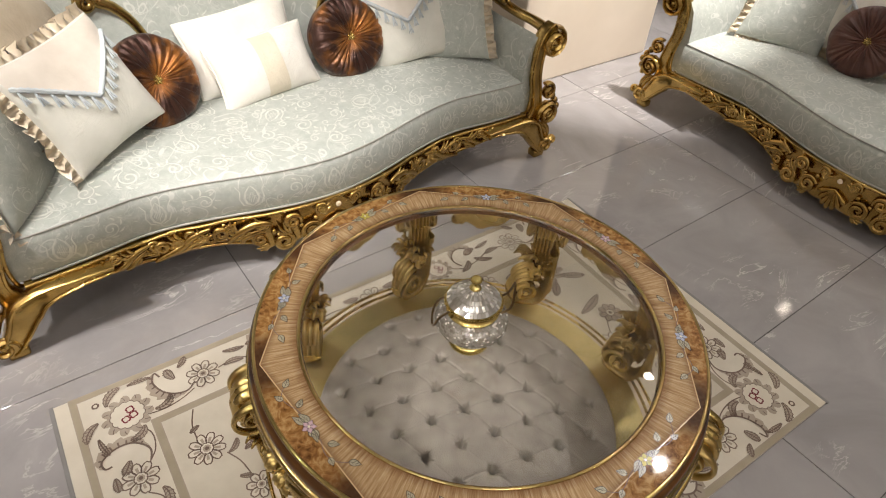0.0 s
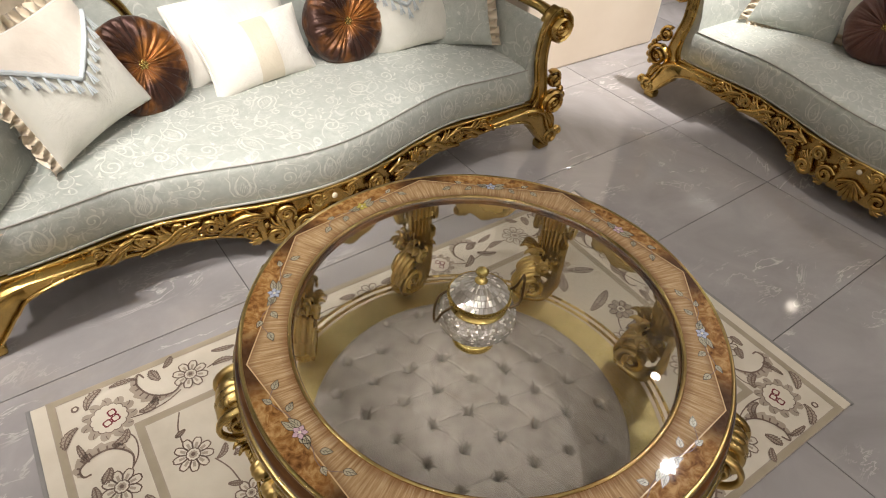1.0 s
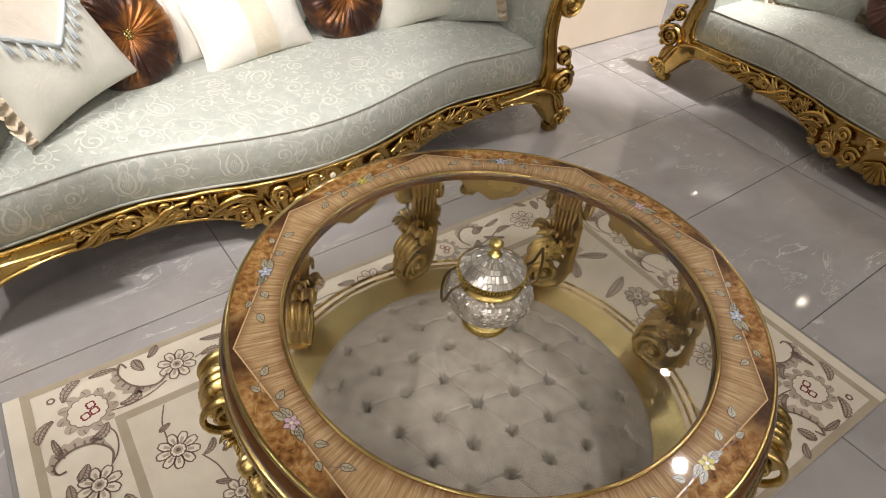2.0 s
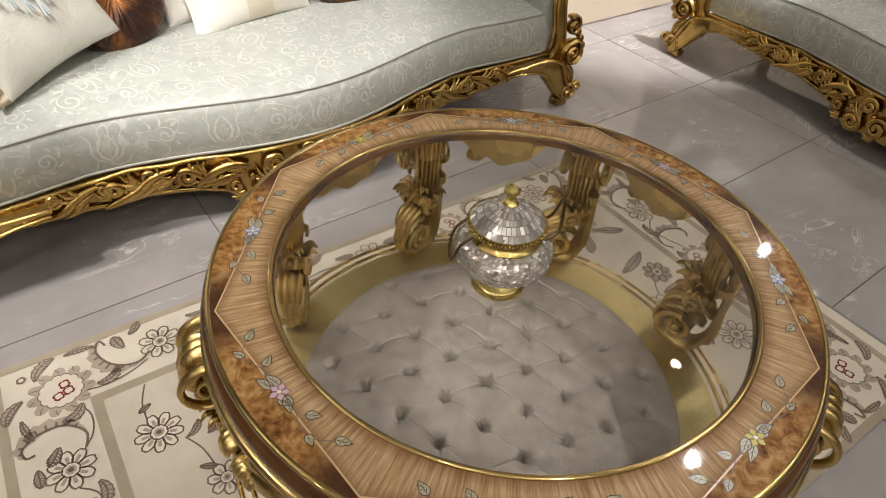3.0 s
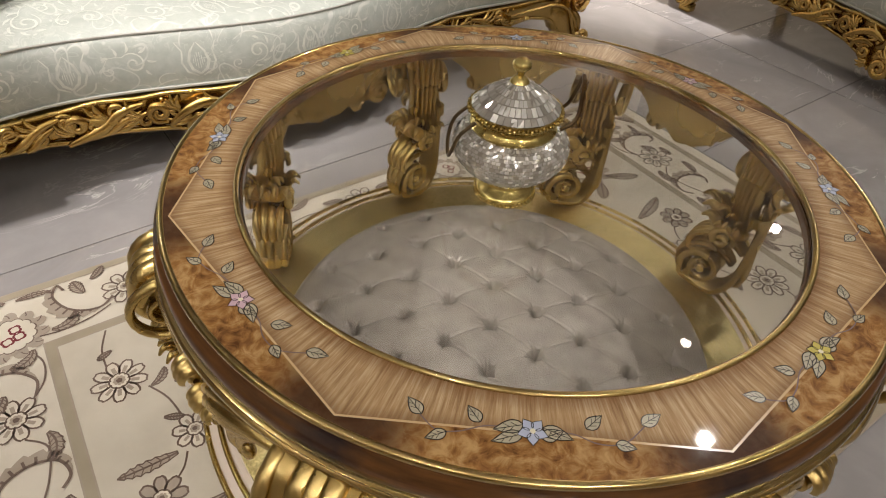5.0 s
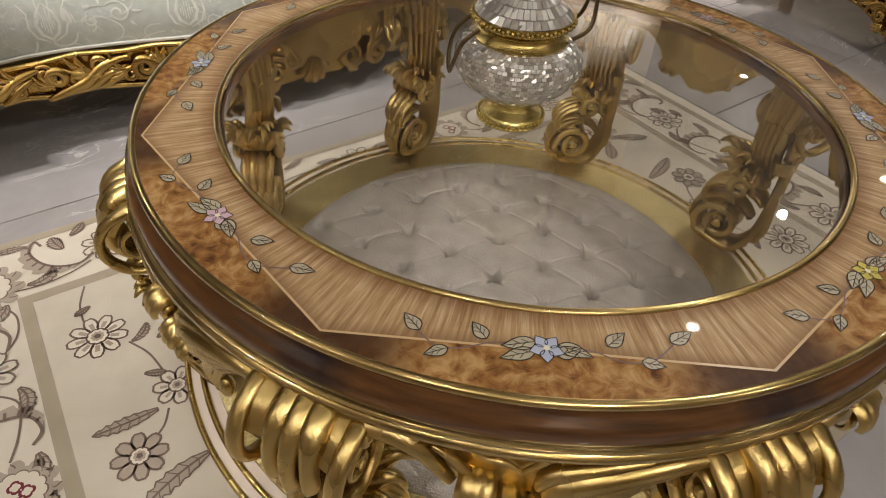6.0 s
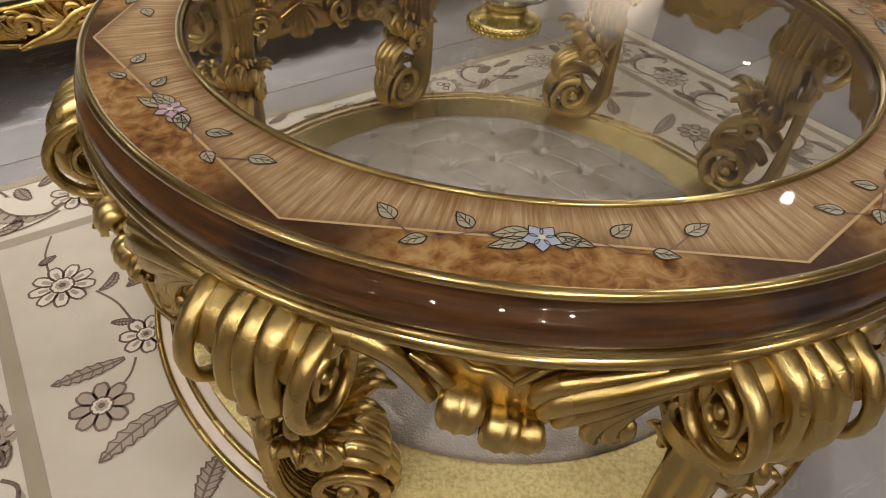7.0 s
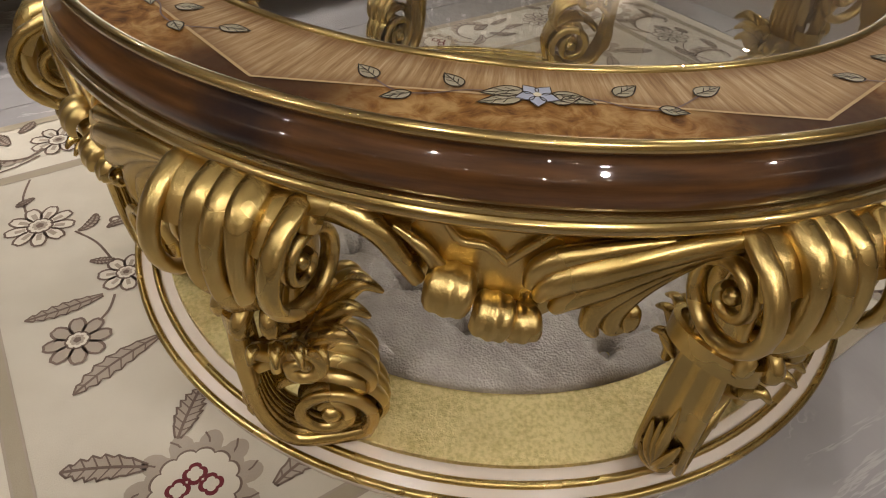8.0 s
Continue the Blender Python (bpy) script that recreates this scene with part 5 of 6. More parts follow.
weave = Weaving()
pick = random.Random(21)
for i in range(14):
    for j in range(5):
        x, v = -0.98 + 0.150 * i + (0.075 if j % 2 else 0.0), 0.065 + 0.128 * j
        if (i + 2 * j) % 5 == 0:
            weave.tulip(x, v, 0.062, pick.uniform(0, 6.28))
        else:
            weave.scroll(x, v, pick.uniform(0.058, 0.074), pick.uniform(0, 6.28), pick.choice((-1, 1)))
for i in range(13):
    x = -0.96 + 0.160 * i
    if i % 2 == 0:
        weave.tulip(x, -0.112, 0.062, 0.0)
    else:
        weave.scroll(x, -0.108, 0.056, pick.uniform(-0.5, 0.5), 1 if i % 4 == 1 else -1)
tagged(part("woven_scroll", weave.bm, WOVEN, seat, "pale woven scrolls and tulips", False), kind="stuff")


def rail_point(x, z, out=0.0):
    return Vector((x, front(x) - 0.014 - out, z))


RAIL_LOW = lerp_rows([(0.0, 0.085), (0.06, 0.075), (0.14, 0.09), (0.22, 0.075), (0.29, 0.078), (0.34, 0.118), (0.42, 0.142), (0.5, 0.150), (0.58, 0.158), (0.68, 0.150), (0.74, 0.162), (0.82, 0.172), (0.9, 0.182), (1.0, 0.196), (1.1, 0.21)])
RAIL_TOP = lerp_rows([(0.0, 0.262), (0.08, 0.258), (0.3, 0.252), (0.42, 0.258), (0.5, 0.250), (0.6, 0.258), (0.7, 0.248), (0.8, 0.252), (1.1, 0.256)])


def carve(parent, name, curves, mirror=True, out=0.017):
    for sgn in ((1, -1) if mirror else (1,)):
        bm = bmesh.new()
        for pts, rad in curves:
            curve2(bm, rail_point, [(sgn * a, b) for a, b in pts], [1.35 * r for r in rad], 4, out, ROUND8)
        part(name, bm, GOLD_DARK, parent)


bm = bmesh.new()
plate2(bm, rail_point, lambda x: RAIL_LOW(abs(x)) + 0.012 * abs(math.sin(abs(x) * 33)), lambda x: RAIL_TOP(abs(x)), -1.1, 1.1, 260, 0.045)
rail = part("front_rail", bm, GOLD_DARK, sofa, "carved and gilded serpentine front rail")
bm = bmesh.new()
line = [rail_point(x, RAIL_TOP(abs(x)) - 0.002, 0.004) for x in np.linspace(-1.1, 1.1, 120)]
tube(bm, line, [0.0075] * len(line))
part("top_moulding", bm, GOLD_SOFA, rail)
for sgn in (1, -1):
    bm = bmesh.new()
    xs = np.linspace(0.34, 1.08, 60)
    line = [rail_point(sgn * x, RAIL_LOW(x) + 0.004, 0.006) for x in xs]
    tube(bm, line, taper(60, 0.006, 0.009, 0.009, 0.3))
    part("lower_moulding", bm, GOLD_SOFA, rail)
# the shell in the middle and its scrolls
for k, a in enumerate((-64, -42, -21, 0, 21, 42, 64)):
    bm = bmesh.new()
    d = (math.sin(radians(a)), -math.cos(radians(a)))
    curve2(bm, rail_point, [(0.0, 0.175), (d[0] * 0.03, 0.175 + d[1] * 0.035), (d[0] * 0.062, 0.178 + d[1] * 0.085), (d[0] * 0.075, 0.182 + d[1] * 0.108)], [0.004, 0.010, 0.014, 0.009], 4, 0.010)
    part("shell_rib", bm, GOLD_DARK, rail)
bm = bmesh.new()
ball(bm, rail_point(0, 0.225, 0.014), 0.012, (1, 0.6, 1))
part("rosette", bm, CHAMPAGNE, rail, "small pale rosette")
S = [
    ("scroll", [(spiral(0.125, 0.135, 0.045, 0.008, 150, -1.6, 16), [0.006, 0.011, 0.010, 0.007])]),
    ("scroll", [(spiral(0.235, 0.115, 0.044, 0.008, 60, 1.7, 16), [0.006, 0.012, 0.011, 0.008])]),
    ("scroll", [(spiral(0.195, 0.205, 0.036, 0.007, 200, -1.5, 16), [0.005, 0.010, 0.009, 0.006])]),
    ("scroll", [(spiral(0.075, 0.232, 0.026, 0.006, 330, 1.4, 14), [0.004, 0.008, 0.007, 0.005])]),
    ("leaf", [([(0.27, 0.21), (0.32, 0.225), (0.38, 0.205), (0.43, 0.165), (0.41, 0.15)], [0.005, 0.012, 0.012, 0.008, 0.005])]),
    ("leaf", [([(0.30, 0.18), (0.34, 0.185), (0.38, 0.165), (0.385, 0.14)], [0.005, 0.010, 0.010, 0.005])]),
    ("scroll", [(spiral(0.325, 0.145, 0.028, 0.006, 120, -1.5, 14), [0.005, 0.009, 0.008, 0.006])]),
    ("scroll", [(spiral(0.455, 0.205, 0.033, 0.007, 250, 1.5, 14), [0.004, 0.010, 0.009, 0.006])]),
    ("leaf", [([(0.49, 0.238), (0.55, 0.222), (0.60, 0.185), (0.66, 0.165), (0.70, 0.152)], [0.004, 0.011, 0.013, 0.010, 0.005])]),
    ("leaf", [([(0.50, 0.215), (0.55, 0.195), (0.59, 0.172), (0.64, 0.158)], [0.004, 0.010, 0.010, 0.004])]),
    ("leaf", [([(0.51, 0.19), (0.545, 0.175), (0.58, 0.164)], [0.004, 0.008, 0.004])]),
    ("scroll", [(spiral(0.665, 0.205, 0.030, 0.006, 300, 1.4, 14), [0.005, 0.010, 0.009, 0.006])]),
    ("leaf", [([(0.70, 0.235), (0.76, 0.222), (0.80, 0.195), (0.84, 0.182)], [0.004, 0.010, 0.011, 0.004])]),
    ("leaf", [([(0.72, 0.215), (0.755, 0.20), (0.78, 0.178), (0.80, 0.170)], [0.004, 0.009, 0.009, 0.004])]),
    ("leaf", [([(0.80, 0.232), (0.87, 0.224), (0.92, 0.205), (0.98, 0.205)], [0.004, 0.010, 0.010, 0.004])]),
]
for k in range(9):
    x = 0.36 + 0.066 * k
    zc = (RAIL_LOW(x) + RAIL_TOP(x)) / 2 + (0.022 if k % 2 else -0.012)
    S.append(("curl", [(spiral(x, zc, 0.024, 0.005, 40 + 75 * k, 1.3 if k % 2 else -1.3, 12), [0.003, 0.007, 0.0065, 0.004])]))
for name, curves in S:
    carve(rail, name, curves)
for x, z, r in ((0.045, 0.145, 0.013), (0.16, 0.17, 0.012), (0.265, 0.165, 0.014), (0.29, 0.195, 0.011), (0.40, 0.235, 0.009), (0.42, 0.232, 0.009), (0.44, 0.24, 0.008), (0.62, 0.225, 0.012), (0.70, 0.19, 0.012), (0.145, 0.085, 0.014), (0.30, 0.10, 0.013), (0.1, 0.19, 0.012)):
    for sgn in (1, -1):
        bm = bmesh.new()
        ball(bm, rail_point(sgn * x, z, 0.010), r, (1, 0.8, 1))
        part("berry", bm, GOLD_DARK, rail)


# acanthus sprays between the scrolls: pointed lobes that fan from one root
for x, z, a0, size in ((0.205, 0.150, 20, 0.075), (0.060, 0.205, 60, 0.050), (0.290, 0.225, -40, 0.070), (0.375, 0.185, -25, 0.075), (0.400, 0.215, 15, 0.050), (0.500, 0.205, -20, 0.080), (0.585, 0.215, -15, 0.070), (0.675, 0.190, 10, 0.060), (0.745, 0.225, -25, 0.070), (0.835, 0.215, -20, 0.075), (0.120, 0.110, -70, 0.055), (0.300, 0.120, -75, 0.050)):
    for sgn in (1, -1):
        bm = bmesh.new()
        for k in range(4):
            a = radians(a0 + (k - 1.5) * 24)
            ln = size * (1.0 - 0.16 * abs(k - 1.5))
            rows = [(x + ln * f * math.cos(a + 0.7 * f), z + ln * f * math.sin(a + 0.7 * f)) for f in (0.0, 0.35, 0.7, 1.0)]
            curve2(bm, rail_point, [(sgn * p, q) for p, q in rows], [0.0045, 0.0075, 0.0065, 0.002], 3, 0.020)
        part("acanthus_spray", bm, GOLD_SOFA, rail)


# end leg, knee volute and arm post, built for one end and mirrored
def flat_post(bm, pts, widths, thick, y):
    """A broad post whose middle line runs through (x, z)."""
    line = smooth_line([(x, y, z) for x, z in pts], 5)
    n = len(line)
    m = len(widths) - 1
    sc = []
    for i in range(n):
        f = i / (n - 1) * m
        k = min(int(f), m - 1)
        sc.append((1.0, widths[k] + (widths[k + 1] - widths[k]) * (f - k)))
    section = [(-thick, -0.8), (-thick * 0.6, -1), (thick * 0.6, -1), (thick, -0.8), (thick * 1.25, 0), (thick, 0.8), (thick * 0.6, 1), (-thick * 0.6, 1), (-thick, 0.8)]
    sweep(bm, line, section, sc, Vector((0, 1, 0)))
    for e in (-0.82, 0.82):
        bead = []
        for i, p in enumerate(line):
            t = (line[min(i + 1, n - 1)] - line[max(i - 1, 0)]).normalized()
            ac = (Vector((0, 1, 0)) - t * t.y).normalized()
            bead.append(p - ac * thick * 1.05 + t.cross(ac) * (e * sc[i][1]))
        tube(bm, bead, [0.0065] * n, ROUND6)


def coil(bm, cx, cz, r0, a0, turns, y, radii, depth=1.6):
    sp = spiral(cx, cz, r0, r0 * 0.14, a0, turns, 26)
    line = [Vector((x, y - 0.008 * math.sin(math.pi * i / 26), z)) for i, (x, z) in enumerate(sp)]
    n = len(line)
    m = len(radii) - 1
    rr = []
    for i in range(n):
        f = i / (n - 1) * m
        k = min(int(f), m - 1)
        v = radii[k] + (radii[k + 1] - radii[k]) * (f - k)
        rr.append((v * depth, v))
    tube(bm, line, rr, ROUND8, Vector((0, 1, 0)))


def sofa_end(s):
    bm = bmesh.new()
    flat_post(bm, [(s * 0.84, 0.236), (s * 0.95, 0.232), (s * 1.06, 0.218), (s * 1.125, 0.180), (s * 1.165, 0.12), (s * 1.205, 0.062), (s * 1.23, 0.045)], [0.008, 0.016, 0.034, 0.054, 0.042, 0.032, 0.034], 0.028, 0.035)
    leg = part("leg", bm, GOLD_SOFA, sofa, "gilded cabriole leg with a scrolled toe")
    bm = bmesh.new()
    coil(bm, s * 1.235, 0.060, 0.046, 200 if s > 0 else -20, -1.5 * s, 0.020, [0.010, 0.011, 0.010, 0.008])
    ball(bm, (s * 1.235, 0.012, 0.060), 0.010)
    part("toe_scroll", bm, GOLD_SOFA, leg)
    bm = bmesh.new()
    coil(bm, s * 1.285, 0.075, 0.026, 200 if s > 0 else -20, -1.3 * s, 0.025, [0.008, 0.010, 0.008])
    part("toe_scroll", bm, GOLD_SOFA, leg)
    bm = bmesh.new()
    box(bm, s * 1.205, 0.035, 0.02, 0.066, 0.055, 0.04, 0.008)
    part("foot_block", bm, GOLD_SOFA, leg)
    bm = bmesh.new()
    coil(bm, s * 1.235, 0.235, 0.072, 250 if s > 0 else -70, -2.2 * s, 0.045, [0.010, 0.0125, 0.011, 0.008], 2.2)
    ball(bm, (s * 1.235, 0.03, 0.235), 0.013)
    part("knee_scroll", bm, GOLD_DARK, leg)
    for x, z, r in ((1.292, 0.285, 0.019), (1.308, 0.250, 0.020), (1.306, 0.213, 0.019), (1.288, 0.180, 0.018), (1.268, 0.318, 0.019)):
        bm = bmesh.new()
        ball(bm, (s * x, 0.055, z), r)
        part("berry", bm, GOLD_DARK, leg)
    bm = bmesh.new()
    coil(bm, s * 1.222, 0.358, 0.044, 120 if s > 0 else 60, -1.7 * s, 0.05, [0.009, 0.011, 0.008], 2.0)
    ball(bm, (s * 1.222, 0.04, 0.358), 0.010)
    part("knee_scroll", bm, GOLD_DARK, leg)
    for k, dx in enumerate((0.0, 0.022)):
        bm = bmesh.new()
        line = smooth_line([(s * (1.195 + dx), 0.04, 0.19), (s * (1.222 + dx), 0.03, 0.155), (s * (1.236 + dx * 0.8), 0.028, 0.12), (s * (1.25 + dx * 0.5), 0.03, 0.085)], 5)
        tube(bm, line, taper(len(line), 0.010, 0.014, 0.006, 0.4))
        part("leaf", bm, GOLD_DARK, leg)
    # arm post and its top scroll
    bm = bmesh.new()
    flat_post(bm, [(s * 1.13, 0.20), (s * 1.165, 0.27), (s * 1.155, 0.36), (s * 1.135, 0.45), (s * 1.132, 0.53), (s * 1.142, 0.60), (s * 1.168, 0.655), (s * 1.205, 0.680)], [0.030, 0.030, 0.026, 0.025, 0.025, 0.027, 0.026, 0.018], 0.028, 0.075)
    arm = part("arm_post", bm, GOLD_SOFA, sofa, "gilded arm post with a large scroll")
    bm = bmesh.new()
    coil(bm, s * 1.205, 0.606, 0.076, 95 if s > 0 else 85, -2.3 * s, 0.06, [0.011, 0.0135, 0.012, 0.009], 2.6)
    part("arm_scroll", bm, GOLD_SOFA, arm)
    bm = bmesh.new()
    ball(bm, (s * 1.205, 0.04, 0.606), 0.014)
    part("scroll_eye", bm, GOLD_SOFA, arm)
    bm = bmesh.new()
    line = smooth_line([(s * 1.10, 0.082, 0.235), (s * 1.118, 0.062, 0.27), (s * 1.122, 0.056, 0.36), (s * 1.105, 0.056, 0.45), (s * 1.102, 0.056, 0.53), (s * 1.118, 0.056, 0.60), (s * 1.15, 0.06, 0.655)], 6)
    tube(bm, line, [0.007] * len(line))
    part("post_moulding", bm, GOLD_SOFA, arm)
    # top rail of the arm, back to the backrest
    bm = bmesh.new()
    line = smooth_line([(s * 1.185, 0.08, 0.655), (s * 1.18, 0.16, 0.668), (s * 1.17, 0.30, 0.675), (s * 1.15, 0.48, 0.71), (s * 1.12, 0.66, 0.79), (s * 1.09, 0.80, 0.90)], 6)
    tube(bm, line, taper(len(line), 0.030, 0.024, 0.024, 0.3))
    part("arm_rail", bm, GOLD_SOFA, arm)
    bm = bmesh.new()
    coil(bm, s * 1.12, 0.735, 0.030, 60 if s > 0 else 120, -1.4 * s, 0.33, [0.010, 0.013, 0.010])
    part("rail_leaf", bm, GOLD_DARK, arm)
    # upholstered inside of the arm
    bm = bmesh.new()
    rows = []
    for i in range(13):
        y = 0.075 + 0.72 * i / 12
        h = 0.64 + 0.16 * max(0, (y - 0.4) / 0.4) ** 1.5
        rows.append([bm.verts.new((s * x, y, z)) for x, z in ((1.06, 0.26), (1.062, 0.40), (1.070, 0.50), (1.092, h - 0.05), (1.13, h), (1.165, h - 0.03), (1.17, 0.45), (1.17, 0.26))])
    for i in range(12):
        for j in range(8):
            bm.faces.new((rows[i][j], rows[i + 1][j], rows[i + 1][(j + 1) % 8], rows[i][(j + 1) % 8]))
    bm.faces.new(rows[0])
    bm.faces.new(rows[-1][::-1])
    part("arm_panel", bm, FABRIC, sofa, "sage damask arm panel")
    # back leg
    bm = bmesh.new()
    flat_post(bm, [(s * 1.08, 0.27), (s * 1.09, 0.15), (s * 1.10, 0.0)], [0.03, 0.026, 0.022], 0.026, 0.80)
    part("back_leg", bm, GOLD_SOFA, sofa)


sofa_end(1)
sofa_end(-1)


def back_height(x):
    a = abs(x)
    return 1.14 - 0.16 * (a / 0.55) ** 2 if a < 0.5 else 1.0 + 0.06 * math.sin((a - 0.5) / 0.62 * math.pi) - 0.08 * max(0, (a - 0.9) / 0.2)


bm = bmesh.new()
rows = []
for i in range(61):
    x = -1.11 + 2.22 * i / 60
    top = back_height(x)
    lean = 0.10
    puff = 0.035 * (1 - abs(math.sin(math.pi * (x / 0.74))) ** 6 * 0.5)
    col = []
    for j in range(9):
        t = j / 8
        z = 0.27 + (top - 0.27) * t
        col.append((x, 0.745 + lean * t - puff * math.sin(math.pi * t) ** 0.6, z))
    col += [(x, 0.745 + lean + 0.07, top), (x, 0.85, 0.27)]
    rows.append([bm.verts.new(p) for p in col])
for i in range(60):
    m = len(rows[0])
    for j in range(m):
        bm.faces.new((rows[i][j], rows[i + 1][j], rows[i + 1][(j + 1) % m], rows[i][(j + 1) % m]))
bm.faces.new(rows[0])
bm.faces.new(rows[-1][::-1])
backrest = part("backrest", bm, FABRIC, sofa, "sage damask backrest")
bm = bmesh.new()
line = [Vector((x, 0.875, back_height(x))) for x in np.linspace(-1.12, 1.12, 90)]
tube(bm, line, [0.028] * 90)
part("crest_rail", bm, GOLD_SOFA, sofa, "gilded crest rail")
for s in (1, -1):
    bm = bmesh.new()
    sp = spiral(s * 0.565, 0.845, 0.045, 0.010, 270, -1.5 * s, 20)
    pts = [(s * 0.37, 0.62), (s * 0.42, 0.74), (s * 0.48, 0.815)] + sp[3:]
    line = smooth_line([(x, 0.775 + 0.03 * (z - 0.62), z) for x, z in pts], 3)
    tube(bm, line, taper(len(line), 0.016, 0.024, 0.013, 0.3))
    part("back_scroll", bm, GOLD_SOFA, sofa, "gilded scroll on the backrest")

SOFA_1 = ROOM @ pose(0.06, 1.05, 0, 0, 0, 1.5)
SOFA_2 = ROOM @ pose(2.16, 0.0, 0, 0, 0, -90)
copy_thing(sofa, SOFA_2)
sofa.matrix_world = SOFA_1


# ---------------------------------------------------------------- pillows; width on x, height on z, face towards -y
def pillow_point(w, h, d, a, b, face):
    x = w / 2 * a * (1 - 0.07 * math.cos(b * math.pi / 2))
    z = h / 2 * b * (1 - 0.07 * math.cos(a * math.pi / 2))
    y = d / 2 * max(0.0, (1 - a * a) * (1 - b * b)) ** 0.42
    return Vector((x, -y if face else y, z))


def pillow_mesh(w, h, d, n=20, seed=1):
    bm = bmesh.new()
    cells = {}
    for face in (True, False):
        for i in range(n + 1):
            for j in range(n + 1):
                a, b = math.sin((i / n - 0.5) * math.pi), math.sin((j / n - 0.5) * math.pi)
                if face is False and (i in (0, n) or j in (0, n)):
                    cells[face, i, j] = cells[True, i, j]
                    continue
                p = pillow_point(w, h, d, a, b, face)
                dent = noise.noise((p.x * 9 + seed * 7, p.z * 9, seed * 3.0)) * 0.010 + noise.noise((p.x * 24, p.z * 24, seed * 5.0)) * 0.003
                p.y += (-dent if face else dent) * (1 - a * a) * (1 - b * b)
                cells[face, i, j] = bm.verts.new(p)
    for face in (True, False):
        for i in range(n):
            for j in range(n):
                bm.faces.new([cells[face, i, j], cells[face, i + 1, j], cells[face, i + 1, j + 1], cells[face, i, j + 1]])
    return bm


def edge_point(w, h, t):
    """A point of the seam at t from 0 to 4, one side each."""
    k, f = int(t) % 4, t - int(t)
    a, b = ((-1 + 2 * f, -1), (1, -1 + 2 * f), (1 - 2 * f, 1), (-1, 1 - 2 * f))[k]
    return pillow_point(w, h, 0, a, b, True), Vector(((0, 0, -1), (1, 0, 0), (0, 0, 1), (-1, 0, 0))[k])


def ruffle(w, h, sides, wide=0.046, per=13):
    """A gathered frill along the seam."""
    bm = bmesh.new()
    for k in sides:
        rows = []
        for i in range(per * 8 + 1):
            f = min(i / (per * 8), 0.9999)
            p, out = edge_point(w, h, k + f)
            wave = math.sin(i * math.pi / 4 + 0.7 * math.sin(i * 0.45))
            q = p + out * (wide * (0.85 + 0.2 * noise.noise((i * 0.18, k, 0)))) + Vector((0, 0.022 * wave, 0)) + Vector((out.z, 0, -out.x)) * 0.014 * math.sin(i * 0.65)
            m = p + out * wide * 0.45 + Vector((0, 0.014 * math.sin(i * math.pi / 4 + 0.9), 0))
            rows.append([bm.verts.new(v) for v in (p, m, q)])
        for i in range(len(rows) - 1):
            for j in range(2):
                bm.faces.new((rows[i][j], rows[i + 1][j], rows[i + 1][j + 1], rows[i][j + 1]))
    return bm


def cord(w, h, r=0.006):
    bm = bmesh.new()
    line = [edge_point(w, h, 4 * i / 96)[0] for i in range(96)]
    line.append(line[0].copy())
    tube(bm, line, [r] * len(line), ROUND6)
    return bm


def square_pillow(label, w, h, d, material, m, trim="ruffle", flap=None, seed=1, sides=(0, 1, 2, 3), group="cushions on the sofas"):
    pil = thing("throw_pillow", label, "pillow", group, m)
    cover = part("cover", pillow_mesh(w, h, d, 20, seed), material, pil)
    if trim == "ruffle":
        part("frill", ruffle(w, h, sides), CHAMPAGNE, pil, "gathered champagne satin frill")
    elif trim == "cord":
        part("piping", cord(w, h), IVORY_SATIN, pil, "twisted ivory cord")
    if flap:
        bm = bmesh.new()
        n = 16
        grid = []
        for i in range(n + 1):
            a = -0.96 + 1.92 * i / n
            low = -0.12 + 0.80 * abs(a)
            grid.append([bm.verts.new(pillow_point(w, h, d, a, low + (0.97 - low) * j / 8, True) + Vector((0, -0.007, 0))) for j in range(9)])
        for i in range(n):
            for j in range(8):
                bm.faces.new((grid[i][j], grid[i + 1][j], grid[i + 1][j + 1], grid[i][j + 1]))
        fl = part("flap", bm, flap, pil, "satin envelope flap")
        bm = bmesh.new()
        line = [pillow_point(w, h, d, a, -0.12 + 0.80 * abs(a), True) + Vector((0, -0.011, 0)) for a in np.linspace(-0.96, 0.96, 60)]
        tube(bm, line, [0.0075 + 0.0025 * (k % 2) for k in range(60)], ROUND6)
        part("braid", bm, BLUE_GREY, fl, "blue-grey looped braid")
        for a in np.linspace(-0.92, 0.92, 13):
            bm = bmesh.new()
            p = pillow_point(w, h, d, a, -0.12 + 0.80 * abs(a), True) + Vector((0, -0.013, -0.004))
            for k in range(7):
                b = 2 * math.pi * k / 7
                tube(bm, [p, p + Vector((0.004 * math.cos(b), -0.003 + 0.003 * math.sin(b), -0.020)), p + Vector((0.011 * math.cos(b), -0.006 + 0.006 * math.sin(b), -0.052))], [0.0014, 0.0022, 0.0015], ROUND6)
            ball(bm, p + Vector((0, -0.002, -0.016)), 0.0055, u=7, v=5)
            part("tassel", bm, BLUE_GREY, fl, "blue-grey thread tassel")
    return pil


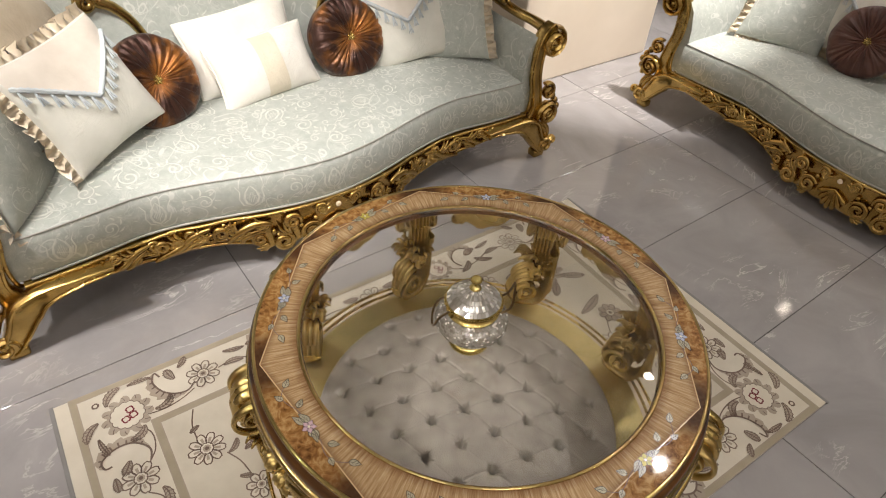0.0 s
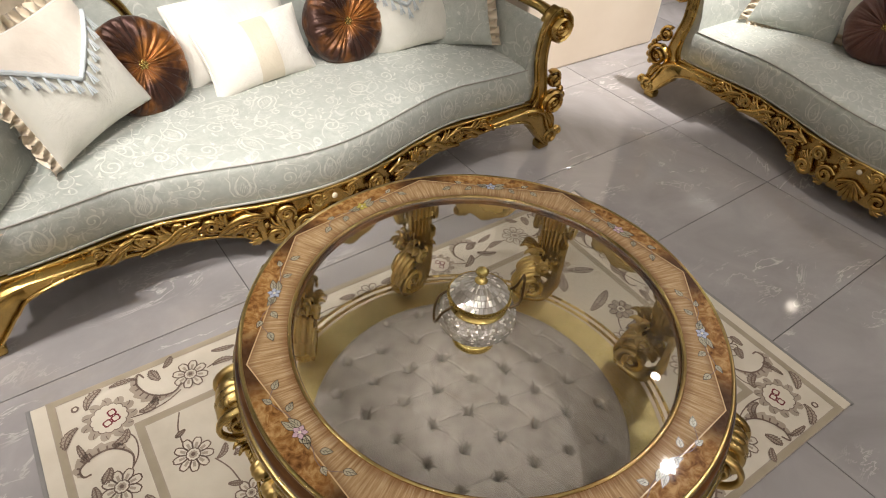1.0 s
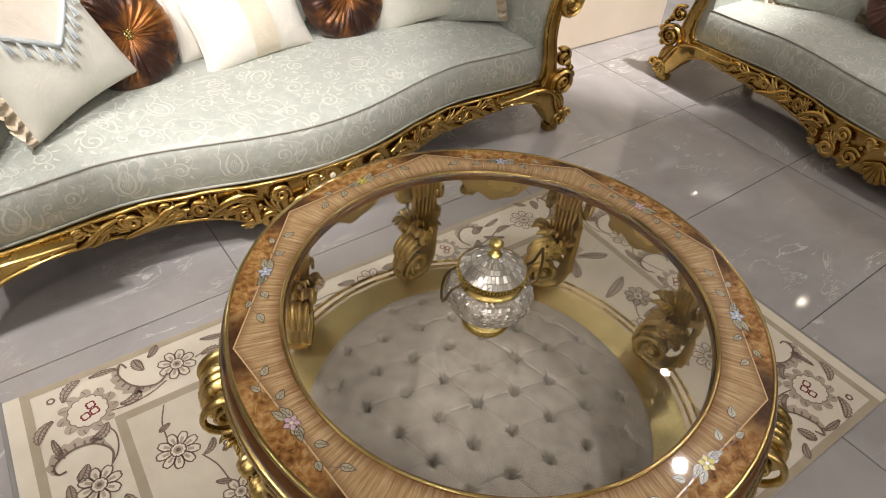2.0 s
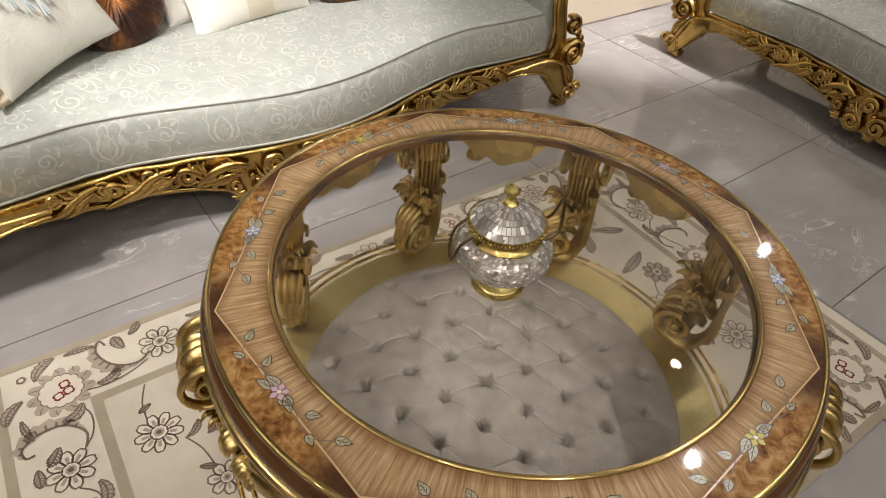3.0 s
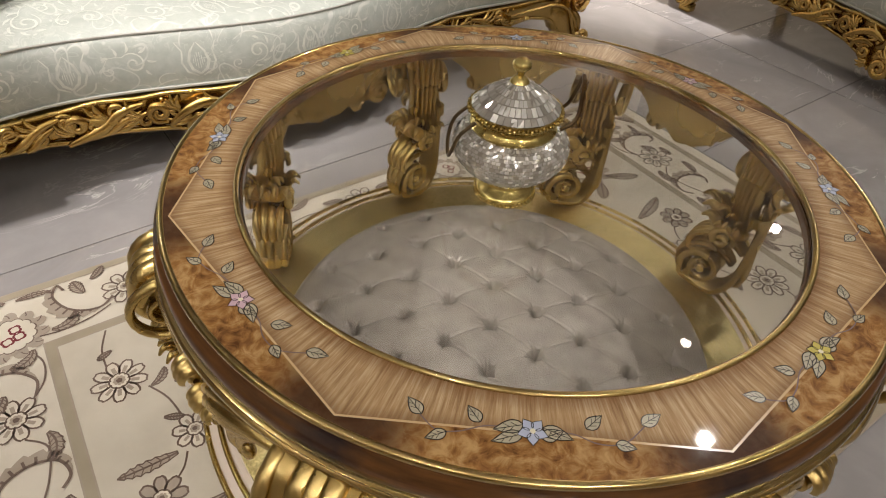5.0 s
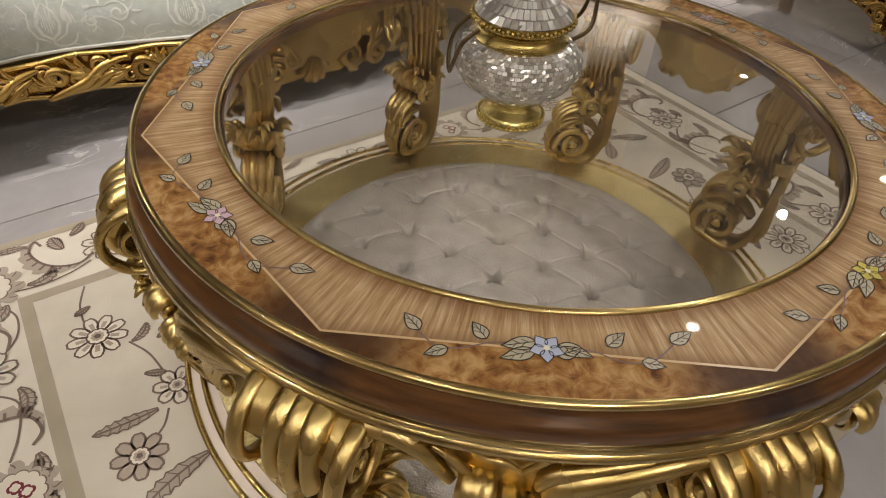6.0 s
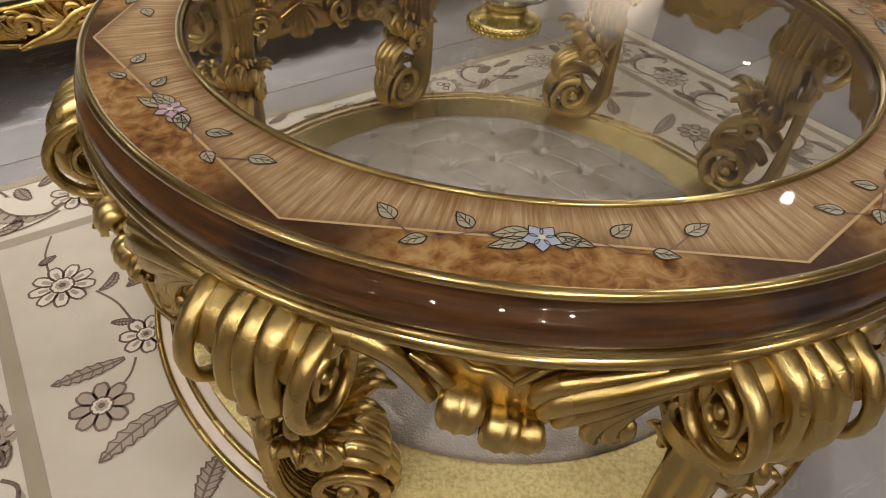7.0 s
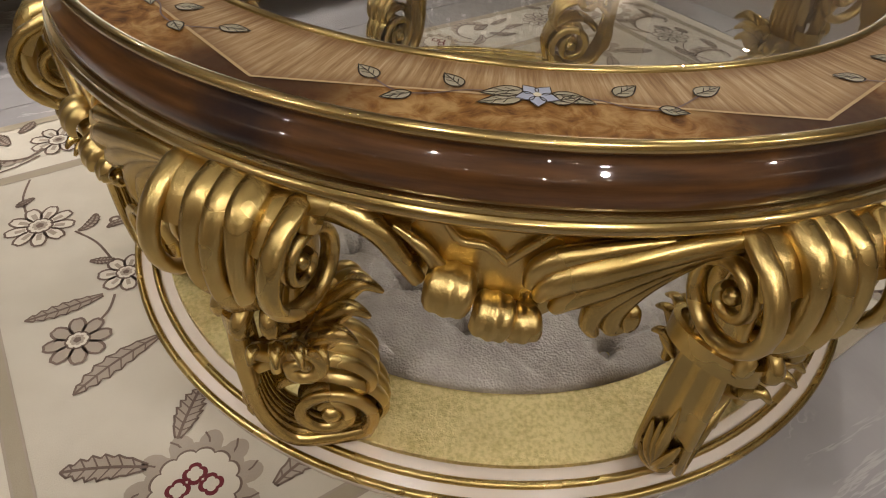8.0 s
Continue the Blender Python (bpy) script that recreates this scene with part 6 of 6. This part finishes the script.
def round_pillow(label, r, d, material, m):
    pil = thing("round_pillow", label, "pillow", "cushions on the sofas", m)
    bm = bmesh.new()
    n, rows = 260, 18
    rings = []
    for k in range(n):
        a = 2 * math.pi * k / n
        col = []
        for j in range(2 * rows + 1):
            t = -1 + j / rows
            ang = (1 - abs(t)) * math.pi / 2
            rr = r * (0.06 + 0.94 * math.sin((1 - abs(t)) * math.pi / 2) ** 0.75)
            y = d / 2 * (abs(math.cos(ang)) ** 0.55) * (1 - 0.45 * (1 - rr / r) ** 2.2)
            fold = noise.noise((math.cos(a) * 5.5, math.sin(a) * 5.5, r * 40 + 1.5 * rr / r)) + 0.7 * noise.noise((math.cos(a) * 12, math.sin(a) * 12, 2 * rr / r + r * 70)) + 0.9 * (abs(math.sin(a * 13 + 1.5 * math.sin(a * 3) + 1.2 * (1 - rr / r))) - 0.5)
            pleat = 0.019 * max(0, 1 - rr / r) ** 0.4 * (rr / r) ** 0.8 * fold
            lump = 0.008 * noise.noise((math.cos(a) * 2.2, math.sin(a) * 2.2, t * 2 + r * 30))
            s = -1 if t < 0 else 1
            col.append(bm.verts.new(((rr + lump) * math.cos(a), s * (y + pleat) if abs(t) > 1e-6 else 0.0, (rr + lump) * math.sin(a))))
        rings.append(col)
    for k in range(n):
        p, q = rings[k], rings[(k + 1) % n]
        for j in range(2 * rows):
            bm.faces.new((p[j], q[j], q[j + 1], p[j + 1]))
    part("cover", bm, material, pil)
    bm = bmesh.new()
    for k in range(24):
        a, rr = k * 2.4, 0.0048 * math.sqrt(k)
        ball(bm, (rr * math.cos(a), -d / 2 * 0.74 + 0.010 * (rr / 0.017) ** 2, rr * math.sin(a)), 0.0055, u=6, v=4)
    part("button", bm, BRASS, pil, "jewelled button")
    return pil


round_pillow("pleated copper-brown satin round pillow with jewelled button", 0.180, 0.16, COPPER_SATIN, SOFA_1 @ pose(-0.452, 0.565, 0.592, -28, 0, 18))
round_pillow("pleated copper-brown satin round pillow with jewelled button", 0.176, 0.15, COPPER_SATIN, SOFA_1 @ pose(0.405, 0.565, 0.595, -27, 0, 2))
round_pillow("pleated dark brown satin round pillow with jewelled button", 0.175, 0.15, BROWN_SATIN, SOFA_2 @ pose(-0.40, 0.56, 0.600, -25, 0, 14))
ivory = square_pillow("ivory satin rectangular pillow with corded edge and woven panel", 0.45, 0.27, 0.15, IVORY_SATIN, SOFA_1 @ pose(0.0, 0.555, 0.555, -30, -3, 6), "cord", None, 2)
bm = bmesh.new()
grid = [[bm.verts.new(pillow_point(0.45, 0.27, 0.15, -0.18 + 0.46 * i / 8, -0.97 + 1.94 * j / 16, True) + Vector((0, -0.010, 0))) for j in range(17)] for i in range(9)]
for i in range(8):
    for j in range(16):
        bm.faces.new((grid[i][j], grid[i + 1][j], grid[i + 1][j + 1], grid[i][j + 1]))
part("woven_panel", bm, PALE_GOLD, ivory, "pale gold woven panel")
square_pillow("ivory satin rectangular pillow with corded edge, behind another", 0.50, 0.32, 0.14, IVORY_SATIN, SOFA_1 @ pose(-0.035, 0.68, 0.60, -22, -4, 6), "cord", None, 3)
square_pillow("pale sage satin pillow with fringed flap and champagne frill", 0.42, 0.42, 0.17, SAGE_SATIN, SOFA_1 @ pose(-0.71, 0.42, 0.672, -30, -8, 30), "ruffle", PEARL_SATIN, 4, (2, 3))
square_pillow("sage damask square pillow with champagne frill", 0.44, 0.44, 0.15, FABRIC, SOFA_1 @ pose(-1.0, 0.34, 0.60, -18, 12, 62), "ruffle", None, 5)
square_pillow("champagne satin square pillow with gathered frill", 0.44, 0.44, 0.15, CHAMPAGNE, SOFA_1 @ pose(-0.84, 0.66, 0.75, -20, 20, 35), "ruffle", None, 6)
square_pillow("pale sage satin pillow with fringed flap and champagne frill", 0.44, 0.44, 0.16, SAGE_SATIN, SOFA_1 @ pose(0.705, 0.56, 0.64, -24, -12, -16), "ruffle", PEARL_SATIN, 7, (1,))
square_pillow("sage damask square pillow with champagne frill", 0.42, 0.42, 0.15, FABRIC, SOFA_1 @ pose(0.90, 0.50, 0.625, -20, -10, -42), "ruffle", None, 8, (1, 2))
square_pillow("sage damask square pillow with champagne frill", 0.44, 0.44, 0.16, FABRIC, SOFA_2 @ pose(-0.80, 0.54, 0.64, -24, 6, 22), "ruffle", None, 9)
square_pillow("pale sage satin pillow with fringed flap and champagne frill", 0.44, 0.44, 0.16, SAGE_SATIN, SOFA_2 @ pose(-0.50, 0.68, 0.66, -18, 6, 14), "ruffle", IVORY_SATIN, 10, (1, 3))

# ---------------------------------------------------------------- floor tiles
TILE_U, TILE_V = 1.185, 0.60
bm = bmesh.new()
box(bm, 0, 0, -0.004, TILE_U - 0.0035, TILE_V - 0.0035, 0.008, 0.0012)
tile_mesh = mesh_of(bm, TILE, "tile", False)
for i in range(-6, 8):
    for j in range(-9, 12):
        u, v = -0.328 + TILE_U * (i + 0.5), 0.866 + TILE_V * (j + 0.5)
        if U0 - 0.3 < u < U1 + 0.3 and V0 - 0.2 < v < V1 + 0.2:
            t = new("tile", tile_mesh)
            t.parent = floor
            t.matrix_basis = pose(0, 0, 0, 0, 0, 1.35) @ pose(u, v, 0)
